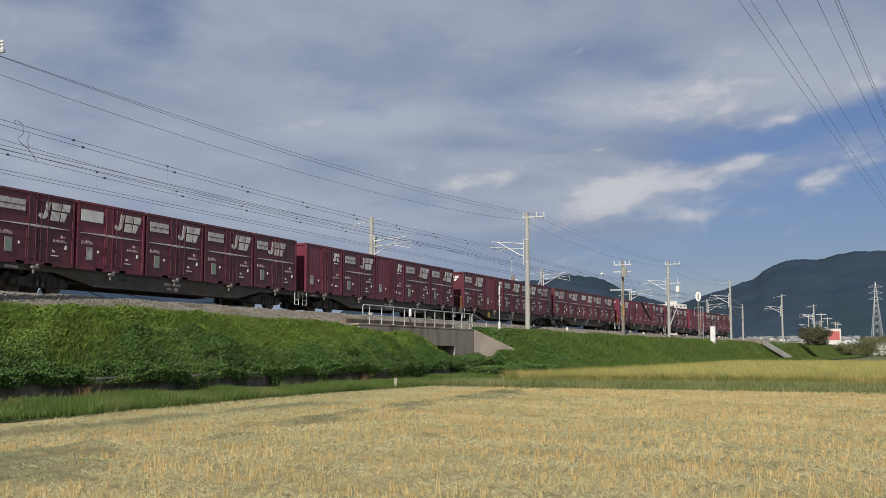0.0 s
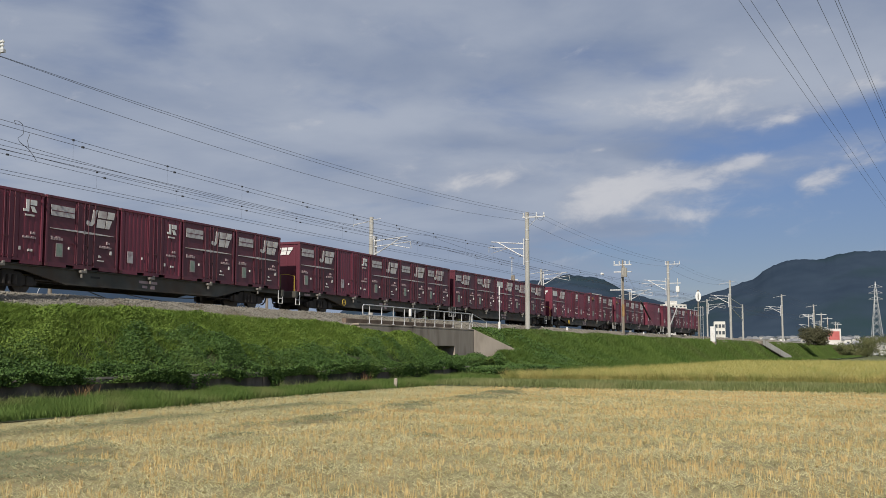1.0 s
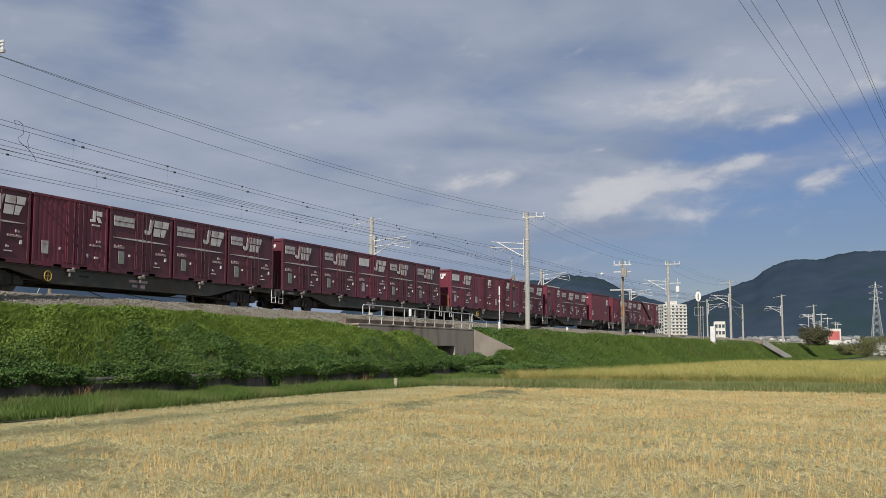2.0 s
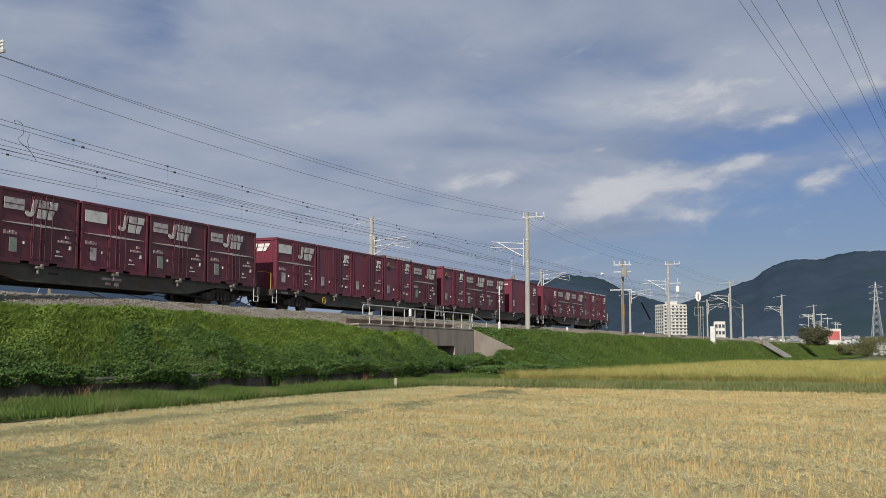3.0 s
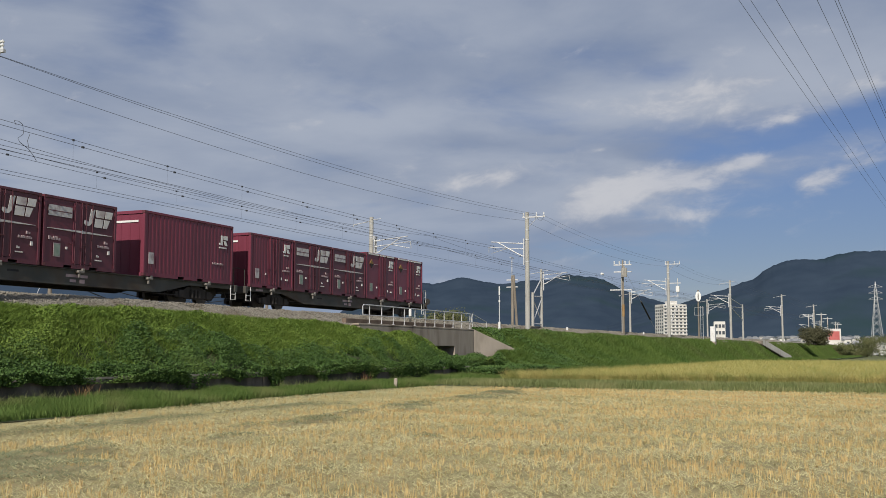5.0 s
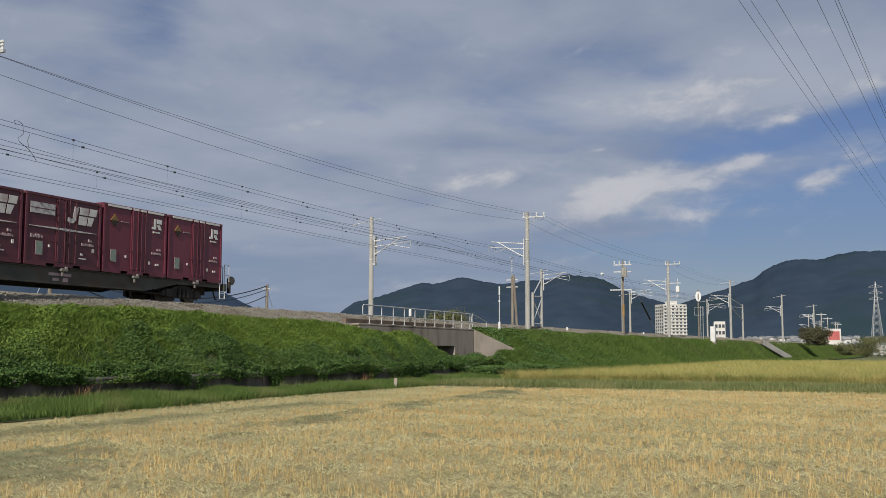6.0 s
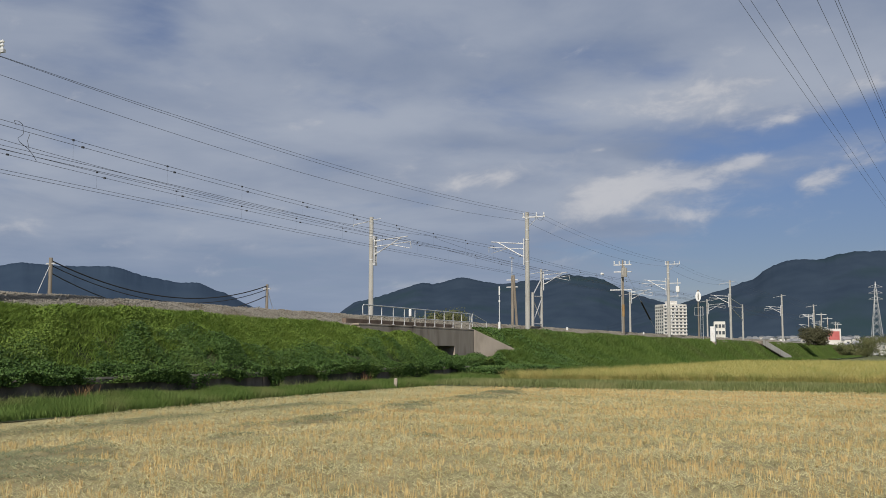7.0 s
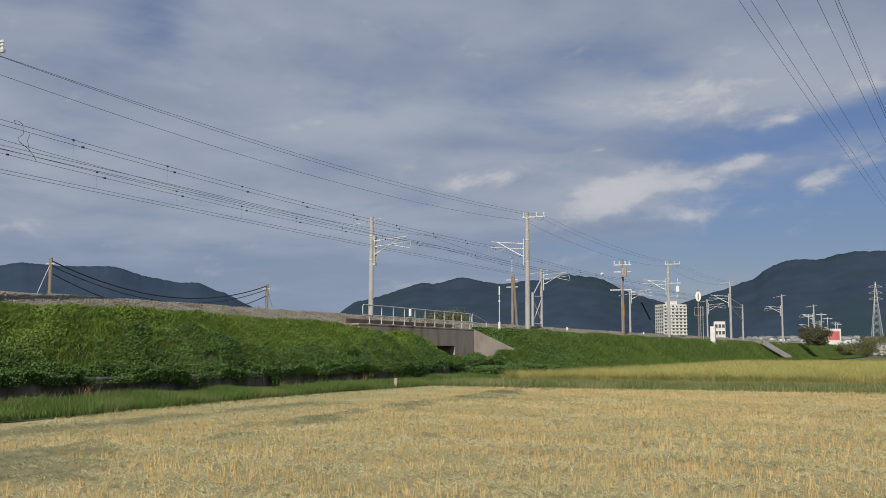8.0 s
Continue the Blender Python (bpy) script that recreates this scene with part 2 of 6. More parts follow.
    old_concrete=mat("old_concrete", (0.34, 0.285, 0.23), (0.49, 0.42, 0.345), 0.9, 0.92, bump=0.4, bump_scale=25, stain=(0.17, 0.13, 0.10), stain_scale=0.9, stain_at=(0.46, 0.70), stretch=(1.2, 1, 0.30)),
    rust=mat("rust_brown", (0.12, 0.09, 0.068), (0.20, 0.15, 0.115), 1.5, 0.9, stain=(0.08, 0.055, 0.04), stain_scale=1.0),
    dead_weed=mat("dead_weed", (0.17, 0.095, 0.05), (0.30, 0.19, 0.10), 1.5, 0.85, island=0.6, spec=0.15),
    faded_yellow=mat("faded_yellow", (0.20, 0.12, 0.04), (0.26, 0.16, 0.05), 3.0, 0.6),
    bark=mat("bark", (0.06, 0.045, 0.03), (0.11, 0.085, 0.06), 4.0, 0.9),
)


# ---- building helpers ----
class Shape:
    """Vertices and faces of one part."""

    def __init__(self):
        self.v, self.f = [], []

    def add(self, verts, faces):
        n = len(self.v)
        self.v += [tuple(p) for p in verts]
        self.f += [tuple(i + n for i in q) for q in faces]
        return self

    def box(self, x0, x1, y0, y1, z0, z1, c=0.0):
        if c <= 0:
            return self.add([(x0, y0, z0), (x1, y0, z0), (x1, y1, z0), (x0, y1, z0), (x0, y0, z1), (x1, y0, z1), (x1, y1, z1), (x0, y1, z1)],
                            [(0, 3, 2, 1), (4, 5, 6, 7), (0, 1, 5, 4), (1, 2, 6, 5), (2, 3, 7, 6), (3, 0, 4, 7)])
        bm = bmesh.new()
        vs = [bm.verts.new(p) for p in [(x0, y0, z0), (x1, y0, z0), (x1, y1, z0), (x0, y1, z0), (x0, y0, z1), (x1, y0, z1), (x1, y1, z1), (x0, y1, z1)]]
        for q in [(0, 3, 2, 1), (4, 5, 6, 7), (0, 1, 5, 4), (1, 2, 6, 5), (2, 3, 7, 6), (3, 0, 4, 7)]:
            bm.faces.new([vs[i] for i in q])
        bmesh.ops.bevel(bm, geom=list(bm.edges), offset=c, segments=1, affect="EDGES")
        bm.verts.index_update()
        self.add([v.co[:] for v in bm.verts], [[v.index for v in f.verts] for f in bm.faces])
        bm.free()
        return self

    def rod(self, a, b, r, r2=None, n=8):
        a, b = Vector(a), Vector(b)
        r2 = r if r2 is None else r2
        q = (b - a).to_track_quat("Z", "Y")
        ring = [Vector((math.cos(2 * math.pi * i / n), math.sin(2 * math.pi * i / n), 0)) for i in range(n)]
        return self.add([a + q @ (p * r) for p in ring] + [b + q @ (p * r2) for p in ring],
                        [(i, (i + 1) % n, n + (i + 1) % n, n + i) for i in range(n)] + [tuple(range(n))[::-1], tuple(range(n, 2 * n))])

    def path(self, pts, r, n=4):
        """One bent tube through the points."""
        pts = [Vector(p) for p in pts]
        vs, fs, k = [], [], len(pts)
        for i, p in enumerate(pts):
            d = (pts[min(i + 1, k - 1)] - pts[max(i - 1, 0)]).normalized()
            side = d.cross(Vector((0.31, 0.87, 0.38)) if abs(d.z) > 0.9 else Vector((0, 0, 1))).normalized()
            up = side.cross(d)
            vs += [p + (side * math.cos(2 * math.pi * j / n) + up * math.sin(2 * math.pi * j / n)) * r for j in range(n)]
        for i in range(k - 1):
            fs += [(i * n + j, i * n + (j + 1) % n, (i + 1) * n + (j + 1) % n, (i + 1) * n + j) for j in range(n)]
        return self.add(vs, fs + [tuple(range(n)), tuple(range((k - 1) * n, k * n))])

    def prism(self, pts, y0, y1):
        """A polygon in x and z, pushed through from y0 to y1."""
        n = len(pts)
        return self.add([(x, y0, z) for x, z in pts] + [(x, y1, z) for x, z in pts],
                        [tuple(range(n)), tuple(range(n, 2 * n))[::-1]] + [(i, n + i, n + (i + 1) % n, (i + 1) % n) for i in range(n)])

    def torus(self, c, R, r, axis="Y", n=20, k=6):
        vs, fs = [], []
        for i in range(n):
            a = 2 * math.pi * i / n
            for j in range(k):
                b = 2 * math.pi * j / k
                d, h = R + r * math.cos(b), r * math.sin(b)
                p = {"Y": (d * math.cos(a), h, d * math.sin(a)), "Z": (d * math.cos(a), d * math.sin(a), h), "X": (h, d * math.cos(a), d * math.sin(a))}[axis]
                vs.append((c[0] + p[0], c[1] + p[1], c[2] + p[2]))
                fs.append((i * k + j, ((i + 1) % n) * k + j, ((i + 1) % n) * k + (j + 1) % k, i * k + (j + 1) % k))
        return self.add(vs, fs)

    def mesh(self, name, material, smooth=False):
        me = bpy.data.meshes.new(name)
        me.from_pydata(self.v, [], self.f)
        bm = bmesh.new()
        bm.from_mesh(me)
        bmesh.ops.recalc_face_normals(bm, faces=bm.faces)
        bm.to_mesh(me)
        bm.free()
        me.materials.append(material)
        if smooth:
            me.shade_smooth()
        return me


def part(name, shape, material, parent=None, label="", smooth=False, m=None):
    ob = new(name, shape if isinstance(shape, bpy.types.Mesh) else shape.mesh(name, material, smooth))
    ob.parent = parent
    if m is not None:
        ob.matrix_basis = m
    return tagged(ob, label) if label else ob


def thing(name, label, category, m=None, group="", kind=""):
    ob = new(name)
    ob.empty_display_size = 0.2
    if m is not None:
        ob.matrix_basis = m
    return tagged(ob, label, category, group, kind)


def big_mesh(name, verts, faces, material, smooth=False):
    """A mesh from arrays: verts (n, 3), faces (m, k)."""
    verts, faces = np.asarray(verts, np.float32), np.asarray(faces, np.int32)
    me = bpy.data.meshes.new(name)
    me.vertices.add(len(verts))
    me.vertices.foreach_set("co", verts.ravel())
    me.loops.add(faces.size)
    me.loops.foreach_set("vertex_index", faces.ravel())
    me.polygons.add(len(faces))
    me.polygons.foreach_set("loop_start", np.arange(len(faces), dtype=np.int32) * faces.shape[1])
    me.update(calc_edges=True)
    me.materials.append(material)
    if smooth:
        me.shade_smooth()
    return me


rng = np.random.default_rng(7)


def value_noise(x, y, seed=0):
    """Smooth noise from 0 to 1 in the plane."""
    table = np.random.default_rng(seed).random((64, 64))
    xi, yi = np.floor(x).astype(int), np.floor(y).astype(int)
    fx, fy = x - xi, y - yi
    fx, fy = fx * fx * (3 - 2 * fx), fy * fy * (3 - 2 * fy)
    a, b = table[xi % 64, yi % 64], table[(xi + 1) % 64, yi % 64]
    c, d = table[xi % 64, (yi + 1) % 64], table[(xi + 1) % 64, (yi + 1) % 64]
    return (a * (1 - fx) + b * fx) * (1 - fy) + (c * (1 - fx) + d * fx) * fy


def smooth01(t):
    t = np.clip(t, 0, 1)
    return t * t * (3 - 2 * t)


def blades(p, height, width, lean, droop=0.0, way=None):
    """Grass blades at p: each one two triangles bent over. Returns verts and faces."""
    n = len(p)
    a = rng.uniform(0, 2 * np.pi, n)
    b = rng.uniform(0, 2 * np.pi, n) if way is None else way
    across = np.stack([np.cos(a), np.sin(a), np.zeros(n)], 1) * (width / 2)[:, None]
    out = np.stack([np.cos(b), np.sin(b), np.zeros(n)], 1)
    upv = np.array([0, 0, 1.0])
    mid = p + upv * (height * 0.6)[:, None] + out * (lean * height * 0.35)[:, None]
    tip = p + upv * (height * (1 - droop))[:, None] + out * (lean * height)[:, None]
    v = np.stack([p - across, p + across, mid + across * 0.8, mid - across * 0.8, tip], 1).reshape(-1, 3)
    i = (np.arange(n) * 5)[:, None]
    f = np.concatenate([i + [0, 1, 2], i + [0, 2, 3], i + [3, 2, 4]], 1).reshape(-1, 3)
    return v, f


def leaves(p, normal, size):
    """Folded leaves at p that roughly face along normal."""
    n = len(p)
    nrm = normal + rng.normal(0, 0.65, (n, 3))
    nrm /= np.linalg.norm(nrm, axis=1)[:, None]
    d = rng.normal(0, 1, (n, 3))
    d -= nrm * np.sum(d * nrm, 1)[:, None]
    d /= np.linalg.norm(d, axis=1)[:, None]
    s = np.cross(nrm, d)
    L = size[:, None]
    base, tip = p - d * L * 0.5, p + d * L * 0.5 - nrm * L * 0.15
    left, right = p + s * L * 0.42 - nrm * L * 0.12, p - s * L * 0.42 - nrm * L * 0.12
    v = np.stack([base, left, tip, right], 1).reshape(-1, 3)
    i = (np.arange(n) * 4)[:, None]
    return v, np.concatenate([i + [0, 1, 2], i + [0, 2, 3]], 1).reshape(-1, 3)


def stuff(name, vf, material, label, category):
    return tagged(new(name, big_mesh(name, vf[0], vf[1], material)), label, category, kind="stuff")


# ---- the line: centre of the near track, bending towards the field ----
RAIL_Z, TRACK_Y, TRACK_GAP = 3.516, 27.87, 3.8


def bend(x):
    if x < 38.6:
        return 0.0
    if x < 200:
        return -2.808e-4 * (x - 38.6) ** 2
    return -2.808e-4 * 161.4 ** 2 - 0.0906 * 60 * (1 - math.exp(-(x - 200) / 60))


def line_y(x):
    return TRACK_Y + bend(x)


bend_v = np.vectorize(bend)


def line_yaw(x):
    return math.degrees(math.atan2(bend(x + 1) - bend(x - 1), 2))


def sweep(name, profile, xs, material, smooth=False):
    """A mesh that carries a profile of (offset from the near track's centre, z) along the line."""
    vs, fs, k = [], [], len(profile)
    for x in xs:
        vs += [(x, line_y(x) + o, z) for o, z in profile]
    for i in range(len(xs) - 1):
        for j in range(k - 1):
            fs.append((i * k + j, (i + 1) * k + j, (i + 1) * k + j + 1, i * k + j + 1))
    return big_mesh(name, vs, fs, material, smooth)


def stations(a, b, step):
    return [a + (b - a) * i / max(1, round((b - a) / step)) for i in range(max(1, round((b - a) / step)) + 1)]


# ---- ground, embankment and field ----
def bank_height(x, y):
    """Height of the planted slope on the camera's side of the line."""
    c = TRACK_Y + bend_v(x)
    off = y - c
    # before the underpass
    left = 0.80 + (3.06 - 0.005 * np.clip(x - 14, 0, 99) - 0.80) * smooth01((off + 7.4) / 4.2) ** 0.8
    top_left = np.clip(2.95 - (x - 43.5) * 0.185, 0.35, 9)
    left = np.minimum(left, top_left)
    # beyond it
    wide = 7.2 - 3.6 * smooth01((x - 90.0) / 60.0)
    right = 0.25 + 2.75 * smooth01((off + 3.0 + wide) / wide) ** 0.9
    start = smooth01((x - 62.5) / 4.5)
    right = np.where(off > -3.5, np.where(x > 61.6, 2.98, 0.3), 0.3 + (right - 0.3) * start + 0.8 * smooth01((off + 8) / 3) * (1 - start) * smooth01((x - 60) / 2.0))
    return np.where(x < 58.5, left, right)


def lumps(x, y):
    top = TRACK_Y + bend_v(x) - 3.4
    tier = 0.55 * (value_noise(x * 0.20 + 7, y * 1.25 + 0.15 * np.sin(x * 0.5), 44) - 0.45)
    big = tier + 0.60 * (value_noise(x * 0.45, y * 0.95, 3) - 0.45) + 0.34 * (value_noise(x * 1.4, y * 1.7, 4) - 0.45) + 0.16 * (value_noise(x * 3.6, y * 3.6, 6) - 0.45)
    return big * (0.15 + 0.85 * smooth01((top - y) / 1.6)) * (1 - 0.5 * smooth01((x - 58) / 10)) * (0.35 + 0.65 * smooth01((y - 20.4) / 1.1))


def slope_normal(x, y):
    e = 0.25
    h = lambda a, b: bank_height(a, b) + lumps(a, b)
    n = np.stack([-(h(x + e, y) - h(x - e, y)) / (2 * e), -(h(x, y + e) - h(x, y - e)) / (2 * e), np.ones_like(x)], 1)
    return n / np.linalg.norm(n, axis=1)[:, None]


def grid_sheet(name, x0, x1, y0, y1, step, height, material):
    xs, ys = np.arange(x0, x1 + step / 2, step), np.arange(y0, y1 + step / 2, step)
    gx, gy = np.meshgrid(xs, ys, indexing="ij")
    v = np.stack([gx.ravel(), gy.ravel(), height(gx.ravel(), gy.ravel())], 1)
    nx, ny = len(xs), len(ys)
    i = (np.arange(nx - 1)[:, None] * ny + np.arange(ny - 1)[None]).ravel()
    return big_mesh(name, v, np.stack([i, i + ny, i + ny + 1, i + 1], 1), material, True)


def build_ground():
    edges = [-4800, -2000, -800, -300, -120, -40, 0, 40, 80, 130, 200, 350, 800, 2000, 4800]
    n = len(edges)
    v = [(x, y, -0.06) for x in edges for y in edges]
    f = [(i * n + j, (i + 1) * n + j, (i + 1) * n + j + 1, i * n + j + 1) for i in range(n - 1) for j in range(n - 1)]
    tagged(new("ground", big_mesh("ground", v, f, M["ground"])), "flat green and brown farmland reaching the horizon", "ground", kind="structure")
    field = grid_sheet("field", -8, 43.2, -24, 19.4, 0.4, lambda x, y: 0.05 * (value_noise(x * 0.7, y * 0.7, 5) - 0.5) - 0.012, M["soil"])
    tagged(new("field", field), "harvested rice field with pale dry stubble", "field", kind="structure")
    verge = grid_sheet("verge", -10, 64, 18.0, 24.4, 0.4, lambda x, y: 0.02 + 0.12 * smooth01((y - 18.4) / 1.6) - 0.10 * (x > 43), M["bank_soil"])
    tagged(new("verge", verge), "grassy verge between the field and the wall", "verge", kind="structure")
    strip = grid_sheet("field_ridge", 42.0, 46.0, -45, 19, 0.4, lambda x, y: 0.12 * smooth01((x - 42.0) / 0.8) * smooth01((46.2 - x) / 0.6), M["bank_soil"])
    tagged(new("field_ridge", strip), "low earth ridge with grass between two fields", "ridge", kind="structure")
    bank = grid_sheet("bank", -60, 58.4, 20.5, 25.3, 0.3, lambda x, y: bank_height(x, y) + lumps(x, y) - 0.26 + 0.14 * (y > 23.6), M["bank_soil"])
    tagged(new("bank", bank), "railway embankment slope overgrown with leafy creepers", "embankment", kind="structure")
    vs, fs = [], []
    xs, offs = stations(59.0, 330, 0.8), np.linspace(-11.5, -2.5, 26)
    for x in xs:
        y = line_y(x) + offs
        z = bank_height(np.full_like(y, x), y) + lumps(np.full_like(y, x), y) - 0.16
        vs += list(zip(np.full_like(y, x), y, z))
    k = len(offs)
    fs = [(i * k + j, (i + 1) * k + j, (i + 1) * k + j + 1, i * k + j + 1) for i in range(len(xs) - 1) for j in range(k - 1)]
    tagged(new("bank_far", big_mesh("bank_far", vs, fs, M["far_leaf"], True)), "railway embankment slope covered with green grass", "embankment", kind="structure")


build_ground()


def build_line():
    xs = stations(-160, 420, 4.0)
    bed = sweep("ballast_bed", [(-3.9, 2.55), (-3.5, 2.86), (-2.9, 3.10), (-2.15, 3.43), (-1.9, 3.45), (-1.0, 3.42), (4.8, 3.42), (5.8, 3.38), (6.8, 3.2), (9.0, 2.9), (14.0, 0.0), (14.2, -0.5)], xs, M["ballast"])
    tagged(new("ballast_bed", bed), "grey brown crushed stone bed of the railway line", "ballast", kind="structure")
    # loose stones on the shoulder that faces the camera
    n = 95000
    x = 12 + 190 * rng.random(n) ** 1.7
    o = rng.uniform(-3.7, -1.5, n)
    z = np.interp(o, [-3.9, -3.5, -2.9, -2.15, -1.9, -1.0], [2.55, 2.86, 3.10, 3.43, 3.45, 3.42])
    c = np.stack([x, TRACK_Y + bend_v(x) + o, z + 0.01 + 0.05 * rng.random(n) * (value_noise(x * 1.5, o * 2, 8) > 0.4)], 1)
    r = rng.uniform(0.014, 0.032, n) * (1 + x / 120)
    corner = np.array([(1, 0, 0), (-1, 0, 0), (0, 1, 0), (0, -1, 0), (0, 0, 1), (0, 0, -1)], float)
    v = (c[:, None] + (corner[None] + rng.normal(0, 0.28, (n, 6, 3))) * r[:, None, None]).reshape(-1, 3)
    i = (np.arange(n) * 6)[:, None]
    f = np.concatenate([i + t for t in ([0, 2, 4], [2, 1, 4], [1, 3, 4], [3, 0, 4], [2, 0, 5], [1, 2, 5], [3, 1, 5], [0, 3, 5])], 1).reshape(-1, 3)
    stuff("ballast_stones", (v, f), M["ballast"], "loose grey and brown crushed stones beside the rails", "stones")
    # rails and sleepers
    for t, track in enumerate((0.0, TRACK_GAP)):
        for side in (-0.533, 0.533):
            o = track + side
            rail = thing("rail", "worn steel railway rail on concrete sleepers", "rail", group="rails of the double track")
            web = sweep("web", [(o - 0.06, RAIL_Z - 0.15), (o - 0.06, RAIL_Z - 0.14), (o - 0.012, RAIL_Z - 0.12), (o - 0.012, RAIL_Z - 0.045), (o - 0.033, RAIL_Z - 0.035),
                                (o - 0.033, RAIL_Z - 0.004), (o + 0.033, RAIL_Z - 0.004), (o + 0.033, RAIL_Z - 0.035), (o + 0.012, RAIL_Z - 0.045), (o + 0.012, RAIL_Z - 0.12), (o + 0.06, RAIL_Z - 0.14)], xs, M["rail"])
            part("web", web, None, rail, "rusty brown rail sides")
            part("running_surface", sweep("running_surface", [(o - 0.03, RAIL_Z - 0.006), (o - 0.028, RAIL_Z), (o + 0.028, RAIL_Z), (o + 0.03, RAIL_Z - 0.006)], xs, M["railhead"]), None, rail, "polished bright rail head")
    sleeper = Shape().box(-0.12, 0.12, -1.0, 1.0, -0.2, 0.0, 0.02).mesh("sleeper", M["concrete"])
    for track in (0.0, TRACK_GAP):
        for i in range(140):
            x = 14 + i * 0.62
            ob = new("sleeper", sleeper)
            ob.matrix_basis = pose(x, line_y(x) + track, RAIL_Z - 0.14 + 0.006 * math.sin(i * 2.3), 0, 0, line_yaw(x))
            tagged(ob, "concrete railway sleeper half sunk in ballast", "sleeper", "sleepers of the double track")


build_line()


# ---- planting ----
def headland(x):
    """Where the outer lane of the field, cut along the verge, meets the inner rows."""
    return 11.6 + 0.085 * np.clip(x - 20, 0, 30)


def flattened(x, y):
    """Where straw lies matted: along the edge of the outer lane, in a thinner lane near the verge, and in the corner."""
    streak = smooth01((value_noise(x * 0.55, y * 1.2, 18) - 0.28) / 0.4)
    a = 0.9 * streak * np.exp(-((y - headland(x)) / 0.80) ** 2)
    a = a + 0.6 * streak * np.exp(-((y - 15.1 - 0.03 * (x - 17)) / 0.45) ** 2) * (x < 27)
    a = a + 0.95 * smooth01((value_noise(x * 1.1, y * 1.1, 20) - 0.35) / 0.35) * np.exp(-((x - 10.7) / 1.7) ** 2 - ((y - 10.4) / 1.1) ** 2)
    return np.clip(a + 0.5 * smooth01((value_noise(x * 0.9 + 5, y * 0.9, 17) - 0.90) / 0.1), 0, 1)


def swath(x, y):
    """0 where stubble stands clear, 1 where the harvester dropped its straw: stripes along the rows, broken up."""
    q = 0.954 * x - 0.30 * y + 0.9 * (value_noise(x * 0.12, y * 0.12, 40) - 0.5)
    p = 0.30 * x + 0.954 * y
    lane = y - headland(x)
    outer = 0.75 * smooth01((lane - 1.9) / 0.8) - 0.45 * np.exp(-((lane - 1.2) / 0.6) ** 2) + 0.6 * smooth01((12.0 - x) / 2.0) * smooth01((y - 8.5) / 1.5)
    stripe = 0.5 + 0.5 * np.sin(q * 2 * np.pi / 2.3)
    return smooth01(0.58 * stripe + 0.65 * value_noise(q * 0.55, p * 0.16, 41) + 0.35 * value_noise(x * 1.3, y * 1.3, 42) - 0.28 + outer)


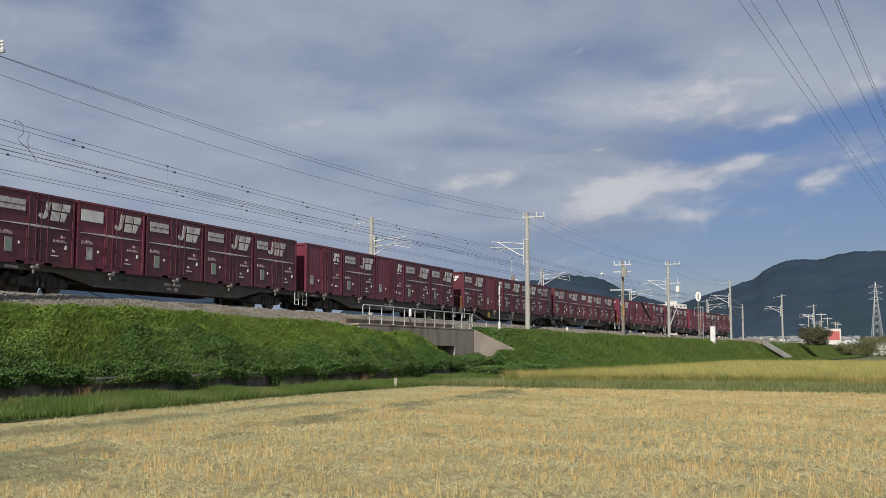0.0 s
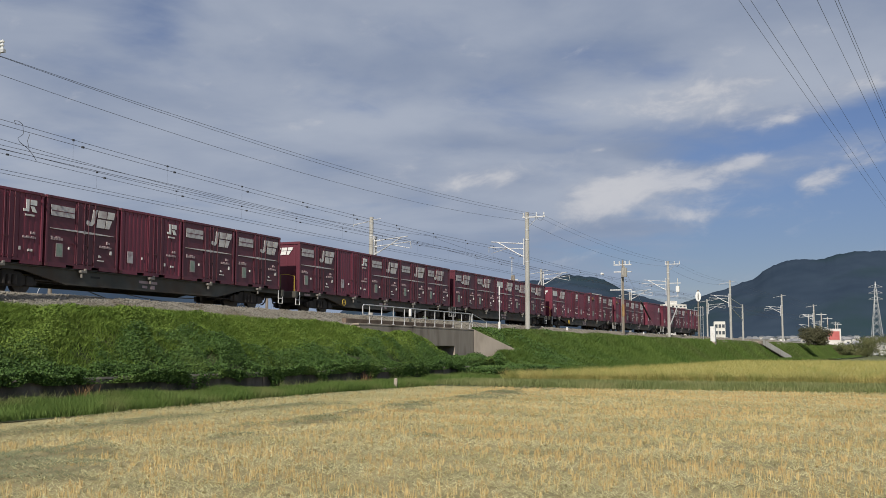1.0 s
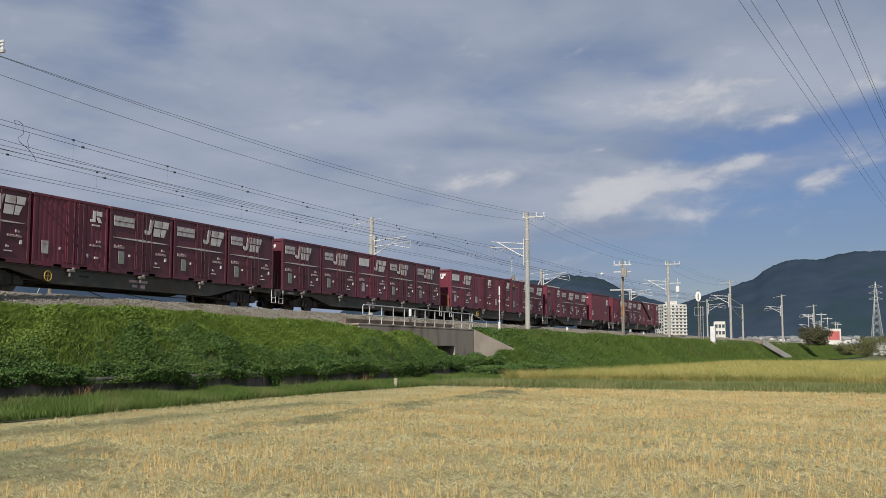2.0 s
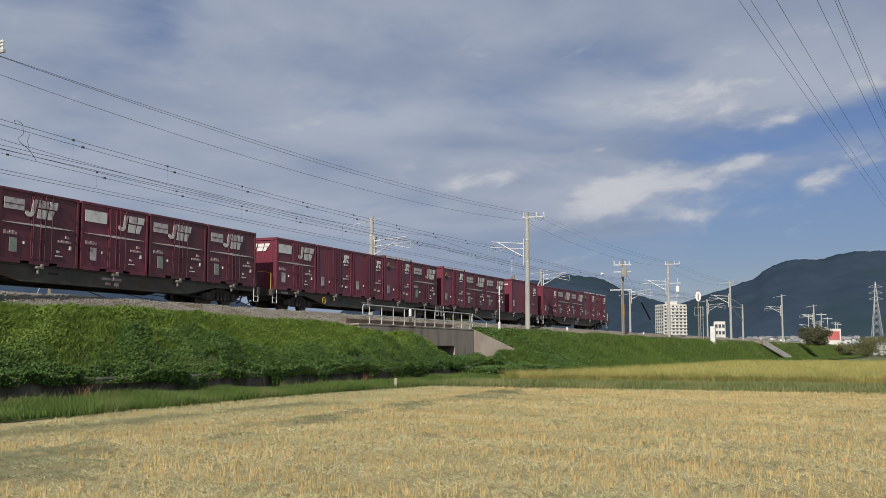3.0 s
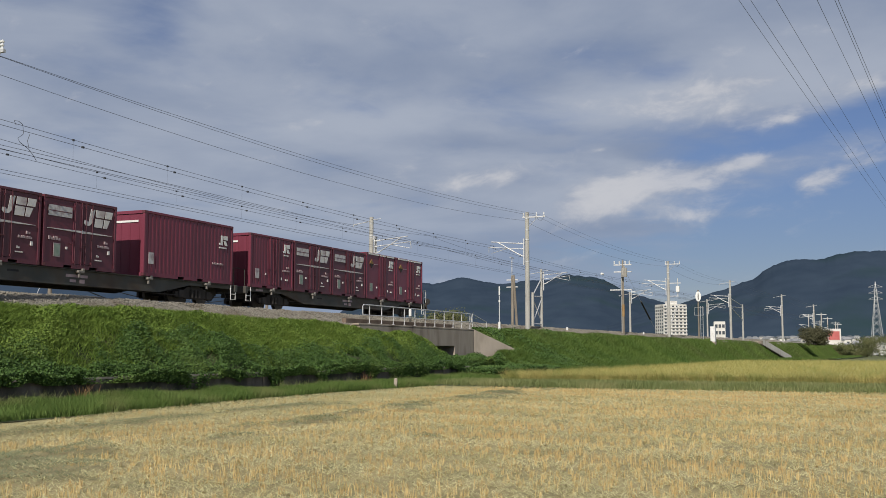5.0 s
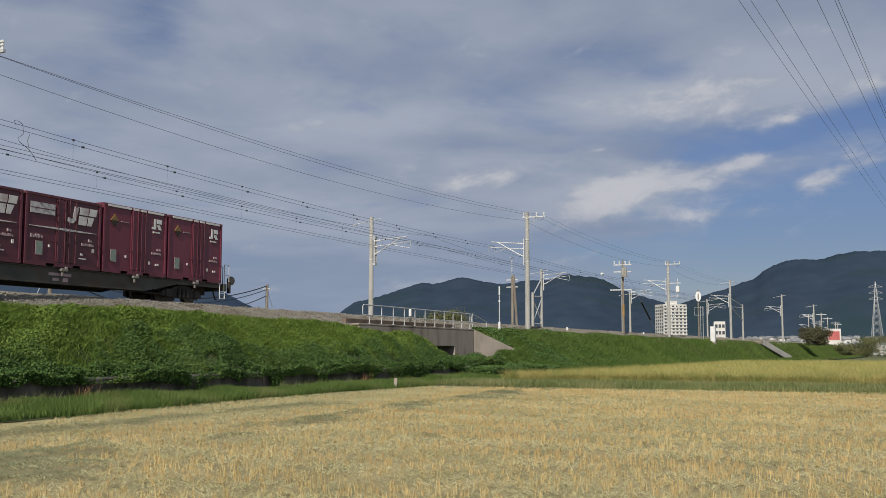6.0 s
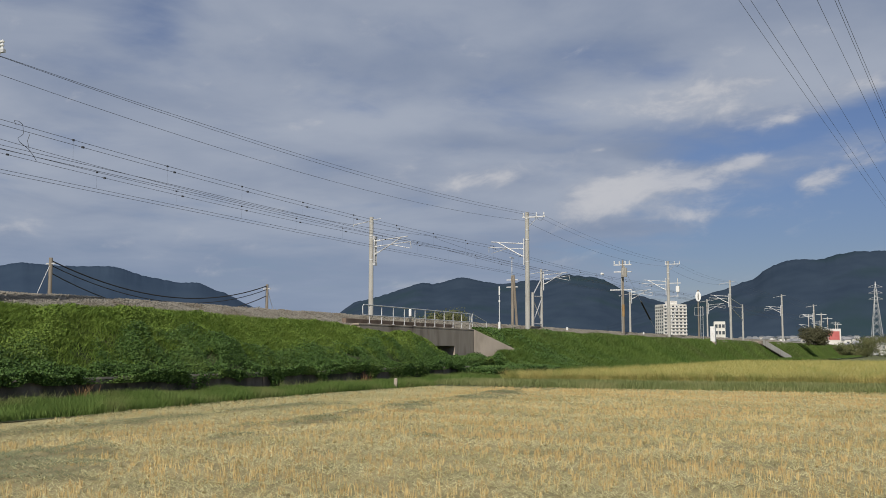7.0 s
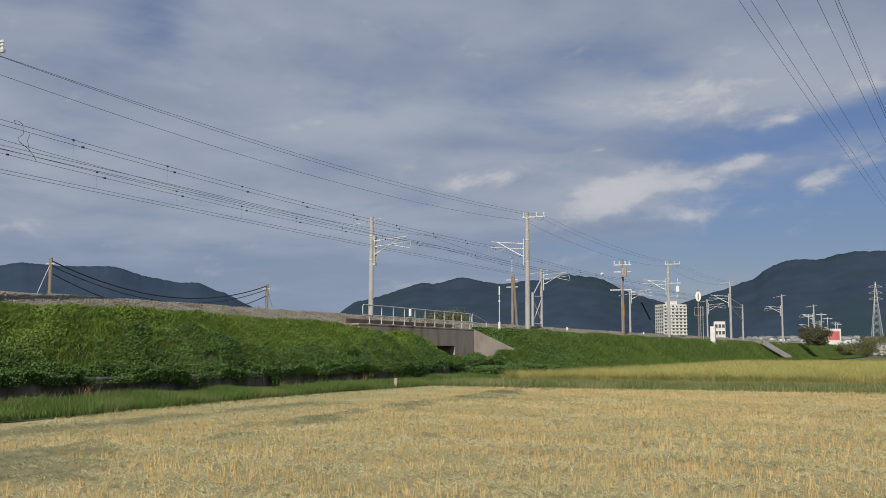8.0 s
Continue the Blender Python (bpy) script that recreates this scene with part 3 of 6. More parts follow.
def build_plants():
    # dark creepers on the lower near slope, lighter weeds above them
    n = 860000
    x = 12 + 48 * rng.random(n) ** 1.15
    off = rng.uniform(-7.5, -3.8, n)
    y = TRACK_Y + off
    keep = rng.random(n) < 0.45 + 0.55 * smooth01((-off - 3.6) / 1.6)
    x, y = x[keep], y[keep]
    clump = value_noise(x * 2.3, y * 2.3, 24) * 0.6 + value_noise(x * 0.8, y * 1.6, 25) * 0.4
    keep = rng.random(len(x)) < np.clip(2.6 * (clump - 0.24), 0.05, 1)
    x, y, clump = x[keep], y[keep], clump[keep]
    z = bank_height(x, y) + lumps(x, y) + 0.36 * (clump - 0.45) + rng.uniform(-0.18, 0.10, len(x))
    drape = y < 20.72
    z[drape] = np.maximum(z[drape], 0.70)
    z[drape] -= rng.random(drape.sum()) ** 2 * 0.5 * smooth01((value_noise(x[drape] * 0.9, y[drape] * 0, 9) - 0.62) / 0.2)
    y[drape] = 20.26 - 0.16 * rng.random(drape.sum())
    v, f = leaves(np.stack([x, y, z], 1), slope_normal(x, y), rng.uniform(0.040, 0.085, len(x)))
    upper = np.repeat(y - 22.35 + 1.5 * (value_noise(x * 0.5, y * 0.9, 45) - 0.5) + rng.normal(0, 0.25, len(x)) > 0, 2)
    stuff("creepers", (v, f[~upper]), M["leaf"], "dense dark green creeper leaves covering the lower embankment", "creepers")
    stuff("slope_weeds", (v, f[upper]), M["upper_grass"], "lighter green weeds on the upper embankment", "weeds")
    # grass at the crest of the near slope
    n = 150000
    x = 12 + 40 * rng.random(n) ** 1.15
    y = TRACK_Y - 6.6 + 3.2 * rng.random(n) ** 0.6 + 0.25 * (value_noise(x * 0.7, x * 0, 19) - 0.5)
    z = bank_height(x, y) + lumps(x, y) - 0.08
    h = rng.uniform(0.08, 0.24, n)
    stuff("crest_grass", blades(np.stack([x, y, z], 1), h, rng.uniform(0.010, 0.022, n), rng.uniform(0.4, 1.7, n)), M["upper_grass"], "fresh green grass along the top of the embankment", "grass")
    # the slope beyond the underpass
    n = 300000
    x = 62 + 255 * rng.random(n) ** 1.8
    off = rng.uniform(-10.5, -3.3, n)
    y = TRACK_Y + bend_v(x) + off
    z = bank_height(x, y) + lumps(x, y) - 0.10
    keep = ((off < -3.6) | (x > 63.5)) & ~((x < 64.6) & (y > 23.4 - 0.44 * (x - 61.0)))
    x, y, z = x[keep], y[keep], z[keep]
    n = len(x)
    stuff("slope_grass", blades(np.stack([x, y, z], 1), rng.uniform(0.14, 0.34, n) * (0.7 + 0.6 * value_noise(x * 0.3, y * 0.6, 47)), rng.uniform(0.02, 0.045, n) * (0.5 + x / 110), rng.uniform(0.2, 1.1, n)), M["far_leaf"], "green grass on the far embankment slope", "grass")
    n = 34000
    x, y = rng.uniform(61.5, 82, n), rng.uniform(18.6, 25, n)
    keep = (y < TRACK_Y + bend_v(x) - 3.2) & ((x > 64.8) | (y < 22.0)) & (value_noise(x * 0.6, y * 0.9, 48) > 0.12 + 0.035 * (x - 66))
    x, y = x[keep], y[keep]
    z = bank_height(x, y) + lumps(x, y) + rng.uniform(-0.05, 0.30, len(x)) * value_noise(x * 1.2, y * 1.2, 49)
    xx = rng.uniform(61.3, 67.5, 13000)
    front = 23.85 - 0.44 * (xx - 61.0)
    yy = front + (24.0 - front) * rng.random(13000)
    low = 2.85 - 0.34 * (xx - 61.0)
    zz = low + (3.0 - low) * (yy - front) / (24.0 - front) + rng.uniform(-0.2, 0.12, 13000)
    x, y, z = np.append(x, xx), np.append(y, yy), np.append(z, zz)
    stuff("slope_creepers", leaves(np.stack([x, y, z], 1), slope_normal(x, y), rng.uniform(0.07, 0.14, len(x))), M["leaf"], "dark creepers beside the underpass", "creepers")
    # low creepers between the wall's end, the underpass and the rice
    n = 78000
    x, y = rng.uniform(51.0, 68.5, n), rng.uniform(18.8, 23.9, n)
    keep = y < np.where(x > 61.5, 23.4 - 0.5 * (x - 61.5), 24.0)
    x, y = x[keep], y[keep]
    z = 0.25 + (0.55 + 0.75 * smooth01((y - 20.0) / 3.0)) * (0.35 + 0.65 * value_noise(x * 0.7, y * 0.8, 26)) + rng.uniform(-0.2, 0.1, len(x))
    z = np.where(x > 58.6, np.maximum(z, bank_height(x, y) + lumps(x, y) + rng.uniform(-0.12, 0.14, len(x))), z)
    stuff("low_creepers", leaves(np.stack([x, y, z], 1), np.array([[-0.3, -0.5, 0.8]]), rng.uniform(0.06, 0.13, len(x))), M["leaf"], "low dark creepers in front of the underpass", "creepers")
    n = 42000
    x = rng.uniform(53, 110, n)
    y = rng.uniform(12.5, 24.0, n)
    ok = y < TRACK_Y + bend_v(x) - 9.3
    x, y = x[ok], y[ok]
    stuff("path_grass", blades(np.stack([x, y, np.zeros(len(x))], 1), rng.uniform(0.15, 0.42, len(x)), rng.uniform(0.015, 0.035, len(x)), rng.uniform(0.1, 0.9, len(x))), M["grass"], "green grass beside the underpass", "grass")
    # grass on the verge
    n = 170000
    x = 8 + 47 * rng.random(n) ** 1.2
    y = 18.3 + 2.15 * rng.random(n) ** 0.9 - 0.10 * np.abs(x - 34) / 10 + 0.3 * (value_noise(x * 0.8, x * 0, 12) - 0.5)
    edge = 18.75 - 0.0060 * (x - 34) ** 2
    ok = y > edge
    x, y = x[ok], y[ok]
    z = 0.02 + 0.12 * smooth01((y - 18.4) / 1.6)
    h = rng.uniform(0.10, 0.36, len(x)) * (0.6 + 0.7 * value_noise(x * 0.7, y * 0.7, 13))
    stuff("verge_grass", blades(np.stack([x, y, z], 1), h, rng.uniform(0.008, 0.018, len(x)), rng.uniform(0.1, 0.9, len(x))), M["grass"], "long green and straw-coloured grass on the verge", "grass")
    n = 5000
    x = 12 + 42 * rng.random(n)
    keep = value_noise(x * 0.6, x * 0, 23) > 0.45
    x = x[keep]
    n = len(x)
    y = rng.uniform(19.9, 20.22, n)
    stuff("dry_grass", blades(np.stack([x, y, np.full(n, 0.12)], 1), rng.uniform(0.15, 0.5, n), rng.uniform(0.008, 0.014, n), rng.uniform(0.1, 0.8, n)), M["ridge_grass"], "pale dry grass stalks in front of the wall", "grass")
    # dead brown weeds against the wall
    for wx, wn in ((22.4, 90), (39.2, 60)):
        p = np.stack([rng.normal(wx, 0.2, wn), rng.uniform(19.95, 20.24, wn), np.full(wn, 0.12)], 1)
        stuff("dead_weeds", blades(p, rng.uniform(0.2, 0.7, wn), rng.uniform(0.012, 0.035, wn), rng.uniform(0.1, 0.6, wn)), M["dead_weed"], "dead brown weeds leaning on the wall", "weeds")
    # grass on the ridge between the fields
    n = 60000
    y = rng.uniform(-14, 18.6, n)
    x = rng.uniform(41.9, 45.6, n) + 0.09 * np.clip(y - 10, 0, 9)
    z = 0.10 * smooth01((x - 42.0) / 0.8)
    stuff("ridge_grass", blades(np.stack([x, y, z], 1), rng.uniform(0.10, 0.30, n), rng.uniform(0.012, 0.028, n), rng.uniform(0.1, 0.7, n)), M["ridge_grass"], "dull green grass on the ridge between fields", "grass")
    # standing rice
    n = 150000
    x = 45.8 + 70 * rng.random(n) ** 2.2
    y = rng.uniform(-16, 16.4, n)
    y = np.where(y > 16.4 - 0.03 * (x - 45), y - 14 * rng.random(n), y)
    row = np.round(x / 0.3) * 0.3
    x = np.where(x < 60, row + rng.normal(0, 0.06, n), x)
    far = 1 + (x - 45) / 30
    h = rng.uniform(0.48, 0.90, n) * (0.85 + 0.24 * value_noise(x * 1.3, y * 1.3, 14))
    stuff("standing_rice", blades(np.stack([x, y, np.zeros(n)], 1), h, 0.014 * far, rng.uniform(0.15, 0.8, n), 0.10), M["rice"], "ripe yellow rice standing in the next field", "rice")
    sheet = grid_sheet("rice_bed", 46.5, 118, -45, 14.0, 0.9, lambda a, b: 0.42 + 0.12 * value_noise(a, b, 15), M["rice"])
    stuff_ob = tagged(new("rice_bed", sheet), "dense body of ripe rice plants", "rice", kind="stuff")
    # stubble in rows: along the verge in the outer lane, across the field inside it
    g1, g2 = np.meshgrid(np.arange(-8, 48, 0.30), np.arange(-12, 32, 0.20), indexing="ij")
    q, p = g1.ravel(), g2.ravel()
    inner = np.stack([0.954 * q + 0.30 * p, -0.30 * q + 0.954 * p], 1)
    g1, g2 = np.meshgrid(np.arange(8, 47, 0.20), np.arange(11.3, 19.3, 0.30), indexing="ij")
    outer = np.stack([g1.ravel(), g2.ravel() + 0.004 * (g1.ravel() - 30) ** 2 * 0.2], 1)
    hills = np.concatenate([inner[inner[:, 1] < headland(inner[:, 0])], outer[outer[:, 1] >= headland(outer[:, 0])]])
    hx, hy = hills.T
    hx = hx + rng.normal(0, 0.036, len(hx)) + 0.14 * (value_noise(hx * 0.35, hy * 0.35, 28) - 0.5)
    hy = hy + rng.normal(0, 0.036, len(hy))

    def in_field(x, y):
        a = np.degrees(np.arctan2(y, x))
        return (a > -3) & (a < 50) & (np.hypot(x, y) > 8.3) & (y < 18.85 - 0.0060 * (x - 34) ** 2) & (x < 42.3 + 0.09 * np.clip(y - 10, 0, 9))

    ok = in_field(hx, hy)
    hx, hy = hx[ok], hy[ok]
    ok = rng.random(len(hx)) < np.clip(1.05 - 0.78 * swath(hx, hy) - 1.3 * flattened(hx, hy), 0.02, 1)
    hx, hy = hx[ok], hy[ok]
    k = 13
    px, py = np.repeat(hx, k) + rng.normal(0, 0.026, len(hx) * k), np.repeat(hy, k) + rng.normal(0, 0.026, len(hx) * k)
    n = len(px)
    tall = np.repeat(rng.uniform(0.75, 1.2, len(hx)), k)
    stuff("stubble", blades(np.stack([px, py, np.full(n, -0.02)], 1), rng.uniform(0.07, 0.14, n) * tall, rng.uniform(0.004, 0.0070, n) * (1 + np.hypot(px, py) / 30), rng.uniform(0.02, 0.30, n)), M["straw"], "golden orange cut rice stubble standing in rows", "stubble")
    # cut straw lying between the rows, heaped where it is matted
    n = 700000
    x, y = 6 + 39 * rng.random(n) ** 1.35, rng.uniform(-7, 19.0, n)
    lodged, drop = flattened(x, y), swath(x, y)
    ok = in_field(x, y) & (rng.random(n) < 0.32 + 0.50 * drop + 0.6 * lodged)
    x, y, lodged, drop = x[ok], y[ok], lodged[ok], drop[ok]
    n = len(x)
    z = 0.005 + (0.025 + 0.04 * drop) * rng.random(n) + 0.20 * lodged * value_noise(x * 2.6, y * 2.6, 43)
    comb = 1.27 + 2.4 * (value_noise(x * 0.9, y * 0.9, 27) - 0.5) + rng.normal(0, 1.9, n) * (1 - 0.7 * lodged)
    v, f = blades(np.stack([x, y, z], 1), rng.uniform(0.015, 0.040, n), rng.uniform(0.005, 0.010, n) * (1 + x / 40), rng.uniform(2.5, 6.5, n), 0.2, comb)
    green = np.repeat(lodged * 0.9 + 0.16 * drop + rng.normal(0, 0.10, n) > 0.36, 3)
    stuff("cut_straw", (v, f[~green]), M["flat_straw"], "pale cut straw lying flat on the field", "straw")
    stuff("green_straw", (v, f[green]), M["green_straw"], "greenish straw matted in lanes on the field", "straw")


build_plants()


# ---- wall, underpass, railings ----
def build_wall():
    wall = thing("retaining_wall", "low dark mottled concrete retaining wall below the creepers", "wall", kind="structure")
    rnd = random.Random(5)
    x = 10.0
    while x < 53.5:
        w = 7.2
        part("wall_panel", Shape().box(x + 0.01, min(x + w, 53.8) - 0.01, 20.28 + rnd.uniform(-0.012, 0.012), 20.62, 0.1, 0.82 + rnd.uniform(-0.05, 0.03), 0.05), M["dark_concrete"], wall)
        x += w
    post = thing("marker_post", "short weathered concrete marker post at the field's edge", "post", pose(39.2, 18.75, 0.0, 3, -5, 20))
    part("shaft", Shape().box(-0.07, 0.07, -0.07, 0.07, -0.05, 0.42, 0.015), M["concrete"], post)
    part("cap", Shape().box(-0.065, 0.065, -0.065, 0.065, 0.42, 0.46, 0.02), M["concrete"], post)


def build_underpass():
    under = thing("underpass", "stained grey concrete railway underpass with a wing wall", "underpass", kind="structure")
    y0 = 23.72
    s = Shape().box(45.5, 53.9, y0, 25.4, 0.0, 2.86, 0.03).box(57.8, 60.93, y0, 25.4, 0.0, 2.86, 0.03)
    part("abutment", s, M["old_concrete"], under, "concrete abutments with dark streaks")
    part("lintel", Shape().box(53.9, 57.8, y0, 33.0, 1.87, 2.86, 0.02), M["old_concrete"], under)
    part("inner_wall", Shape().box(53.6, 53.9, 25.4, 33.0, 0.0, 1.87).box(57.8, 58.1, 25.4, 33.0, 0.0, 1.87), M["dark_concrete"], under)
    part("floor_slab", Shape().box(53.9, 57.8, y0, 33.0, -0.05, 0.04), M["dark_concrete"], under)
    part("back_wall", Shape().box(53.9, 57.8, 32.8, 33.0, 0.04, 1.87), M["dark_concrete"], under)
    part("coping", Shape().box(45.4, 60.95, y0 - 0.012, y0 + 0.35, 2.865, 2.95, 0.01), M["old_concrete"], under, "thin stained concrete coping")
    wing = [(60.98, 23.70, 2.92), (64.9, 22.0, 1.55), (64.9, 22.0, -0.1), (60.98, 23.70, -0.1)]
    part("wing_wall", Shape().add(wing + [(a + 0.14, b + 0.28, c) for a, b, c in wing], [(0, 3, 2, 1), (4, 5, 6, 7), (0, 1, 5, 4), (1, 2, 6, 5), (2, 3, 7, 6), (3, 0, 4, 7)]), M["concrete"], under, "splayed pale concrete wing wall")
    part("curb", Shape().box(45.5, 59.6, y0 + 0.75, y0 + 1.0, 2.8, 3.20, 0.02), M["rust"], under, "stained brown kerb")
    fence = thing("handrail", "galvanised pipe handrail above the underpass", "railing")
    top, base, x0, x1 = 3.92, 2.98, 46.75, 61.8
    y = 24.2
    part("top_rail", Shape().path([(x0 + 0.05, y, 3.38), (x0, y, 3.5), (x0, y, top - 0.08), (x0 + 0.1, y, top), (x1 - 0.1, y, top), (x1, y, top - 0.08), (x1, y, 3.45), (x1 - 0.1, y, 3.38)], 0.03, 8), M["galvanised"], fence)
    part("mid_rail", Shape().rod((x0 + 0.05, y, 3.40), (x1, y, 3.40), 0.024), M["galvanised"], fence)
    post = Shape().rod((0, 0, 0), (0, 0, top - base), 0.026).box(-0.06, 0.06, -0.06, 0.06, 0, 0.02).mesh("post", M["galvanised"])
    for i in range(11):
        part("post", post, None, fence, m=pose(x0 + 0.75 + i * 1.40, y, base))
    part("end_rail", Shape().path([(x1 + 0.15, y, top), (64.3, y - 0.05, 3.48), (64.3, y - 0.05, 2.6)], 0.028, 8).rod((x1 + 0.15, y, top), (x1 + 0.15, y, 2.9), 0.026)
         .rod((x1 + 0.15, y, 3.40), (64.3, y, 3.05), 0.02), M["galvanised"], fence, "sloping end of the handrail")


def build_stairs():
    ob = thing("embankment_stairs", "pale concrete steps down the embankment slope", "stairs", kind="structure")
    n = 17
    step = Shape().box(-0.33, 0.33, -0.75, 0.75, -0.5, 0.0, 0.02).mesh("stair_step", M["concrete"])
    for i in range(n):
        t = i / (n - 1)
        x = 175.5 + 8.0 * t
        part("stair_step", step, None, ob, m=pose(x, 19.0 - 3.6 * t, 3.15 - 2.7 * t, 0, 0, -24))
    part("side_wall", Shape().add([(175.3, 18.2, 2.6), (175.5, 18.1, 2.6), (183.5, 14.5, -0.1), (183.3, 14.6, -0.1), (175.3, 18.2, 3.45), (175.5, 18.1, 3.45), (183.5, 14.5, 0.75), (183.3, 14.6, 0.75)],
                                  [(0, 1, 2, 3), (4, 5, 6, 7), (0, 1, 5, 4), (1, 2, 6, 5), (2, 3, 7, 6), (3, 0, 4, 7)]), M["pole"], ob)


build_stairs()
build_wall()
build_underpass()


# ---- masts, poles and wires ----
def insulator(shape, a, b, r=0.07, n=4):
    a, b = Vector(a), Vector(b)
    shape.rod(a, b, r * 0.45)
    for i in range(n):
        c = a.lerp(b, (i + 0.5) / n)
        d = (b - a).normalized() * 0.02
        shape.rod(c - d, c + d, r, n=10)


def bracket(mast, side, z, reach=2.9):
    """A hinged cantilever: side +1 reaches towards +y."""
    s = side
    part("bracket", Shape().rod((0, s * 0.75, z + 1.25), (0, s * reach, z + 1.45), 0.036).rod((0, s * 0.75, z + 0.45), (0, s * (reach - 0.5), z + 1.40), 0.042)
         .rod((0, s * 0.85, z + 0.85), (0, s * (reach + 0.25), z + 1.05), 0.032).rod((0, s * (reach + 0.2), z + 1.05), (0.1, s * (reach + 0.25), z + 0.62), 0.024)
         .rod((0.02, s * 1.5, z + 0.92), (0.3, s * (reach + 0.1), z + 0.60), 0.022), M["galvanised"], mast, "galvanised tube cantilever")
    for a, b, r in (((0, s * 0.22, z + 1.20), (0, s * 0.75, z + 1.25), 0.07), ((0, s * 0.22, z + 0.22), (0, s * 0.75, z + 0.45), 0.07), ((0, s * 0.30, z + 0.80), (0, s * 0.85, z + 0.85), 0.05)):
        ins = Shape()
        insulator(ins, a, b, r)
        part("insulator", ins, M["insulator"], mast, "white porcelain insulator")
    part("hinge", Shape().box(-0.05, 0.05, min(s * 0.22, s * 0.30), max(s * 0.22, s * 0.30), z - 0.4, z + 1.6), M["galvanised"], mast)


def mast(x, off, top, side, arms=True, arm_out=1.45, r=0.19, base=2.6, reach=2.9, label="pale concrete catenary mast with tube brackets", low=RAIL_Z + 5.05 - 0.2):
    y = line_y(x) + off
    ob = thing("catenary_mast", label, "mast", pose(x, y, 0, 0, 0, line_yaw(x)), "masts along the railway")
    part("shaft", Shape().rod((0, 0, base), (0, 0, top), r, r * 0.78, 16), M["pole"], ob, smooth=False)
    bands = Shape()
    for z in (top - 0.5, top - 1.4, low + 1.45, low - 0.2):
        bands.rod((0, 0, z), (0, 0, z + 0.07), r * 0.95, n=14)
    part("band", bands, M["galvanised"], ob)
    if side:
        bracket(ob, side, low, reach)
    if arms:
        part("crossarm", Shape().box(-0.05, 0.05, -arm_out, 0.35, top - 0.42, top - 0.33).rod((0, -0.15, top - 1.1), (0, -0.6 * arm_out, top - 0.4), 0.02), M["galvanised"], ob)
        for yy in (-arm_out + 0.1, -0.52 * arm_out, 0.28):
            ins = Shape()
            insulator(ins, (0, yy, top - 0.36), (0, yy, top - 0.02), 0.06, 3)
            part("pin_insulator", ins, M["insulator"], ob, "white pin insulator")
    else:
        part("crossarm", Shape().rod((0, 0.1, top - 0.3), (0, 1.5, top - 0.5), 0.03).rod((0, 1.5, top - 0.5), (0, 1.5, top - 0.65), 0.02).rod((0, -0.1, top - 0.2), (0, -0.8, top - 0.15), 0.025), M["galvanised"], ob)
    return ob


NEAR_OFF, FAR_OFF = -2.82, 6.75
NEAR_X = [23.5, 74.6, 122.0, 159.0, 203.0, 250.0]


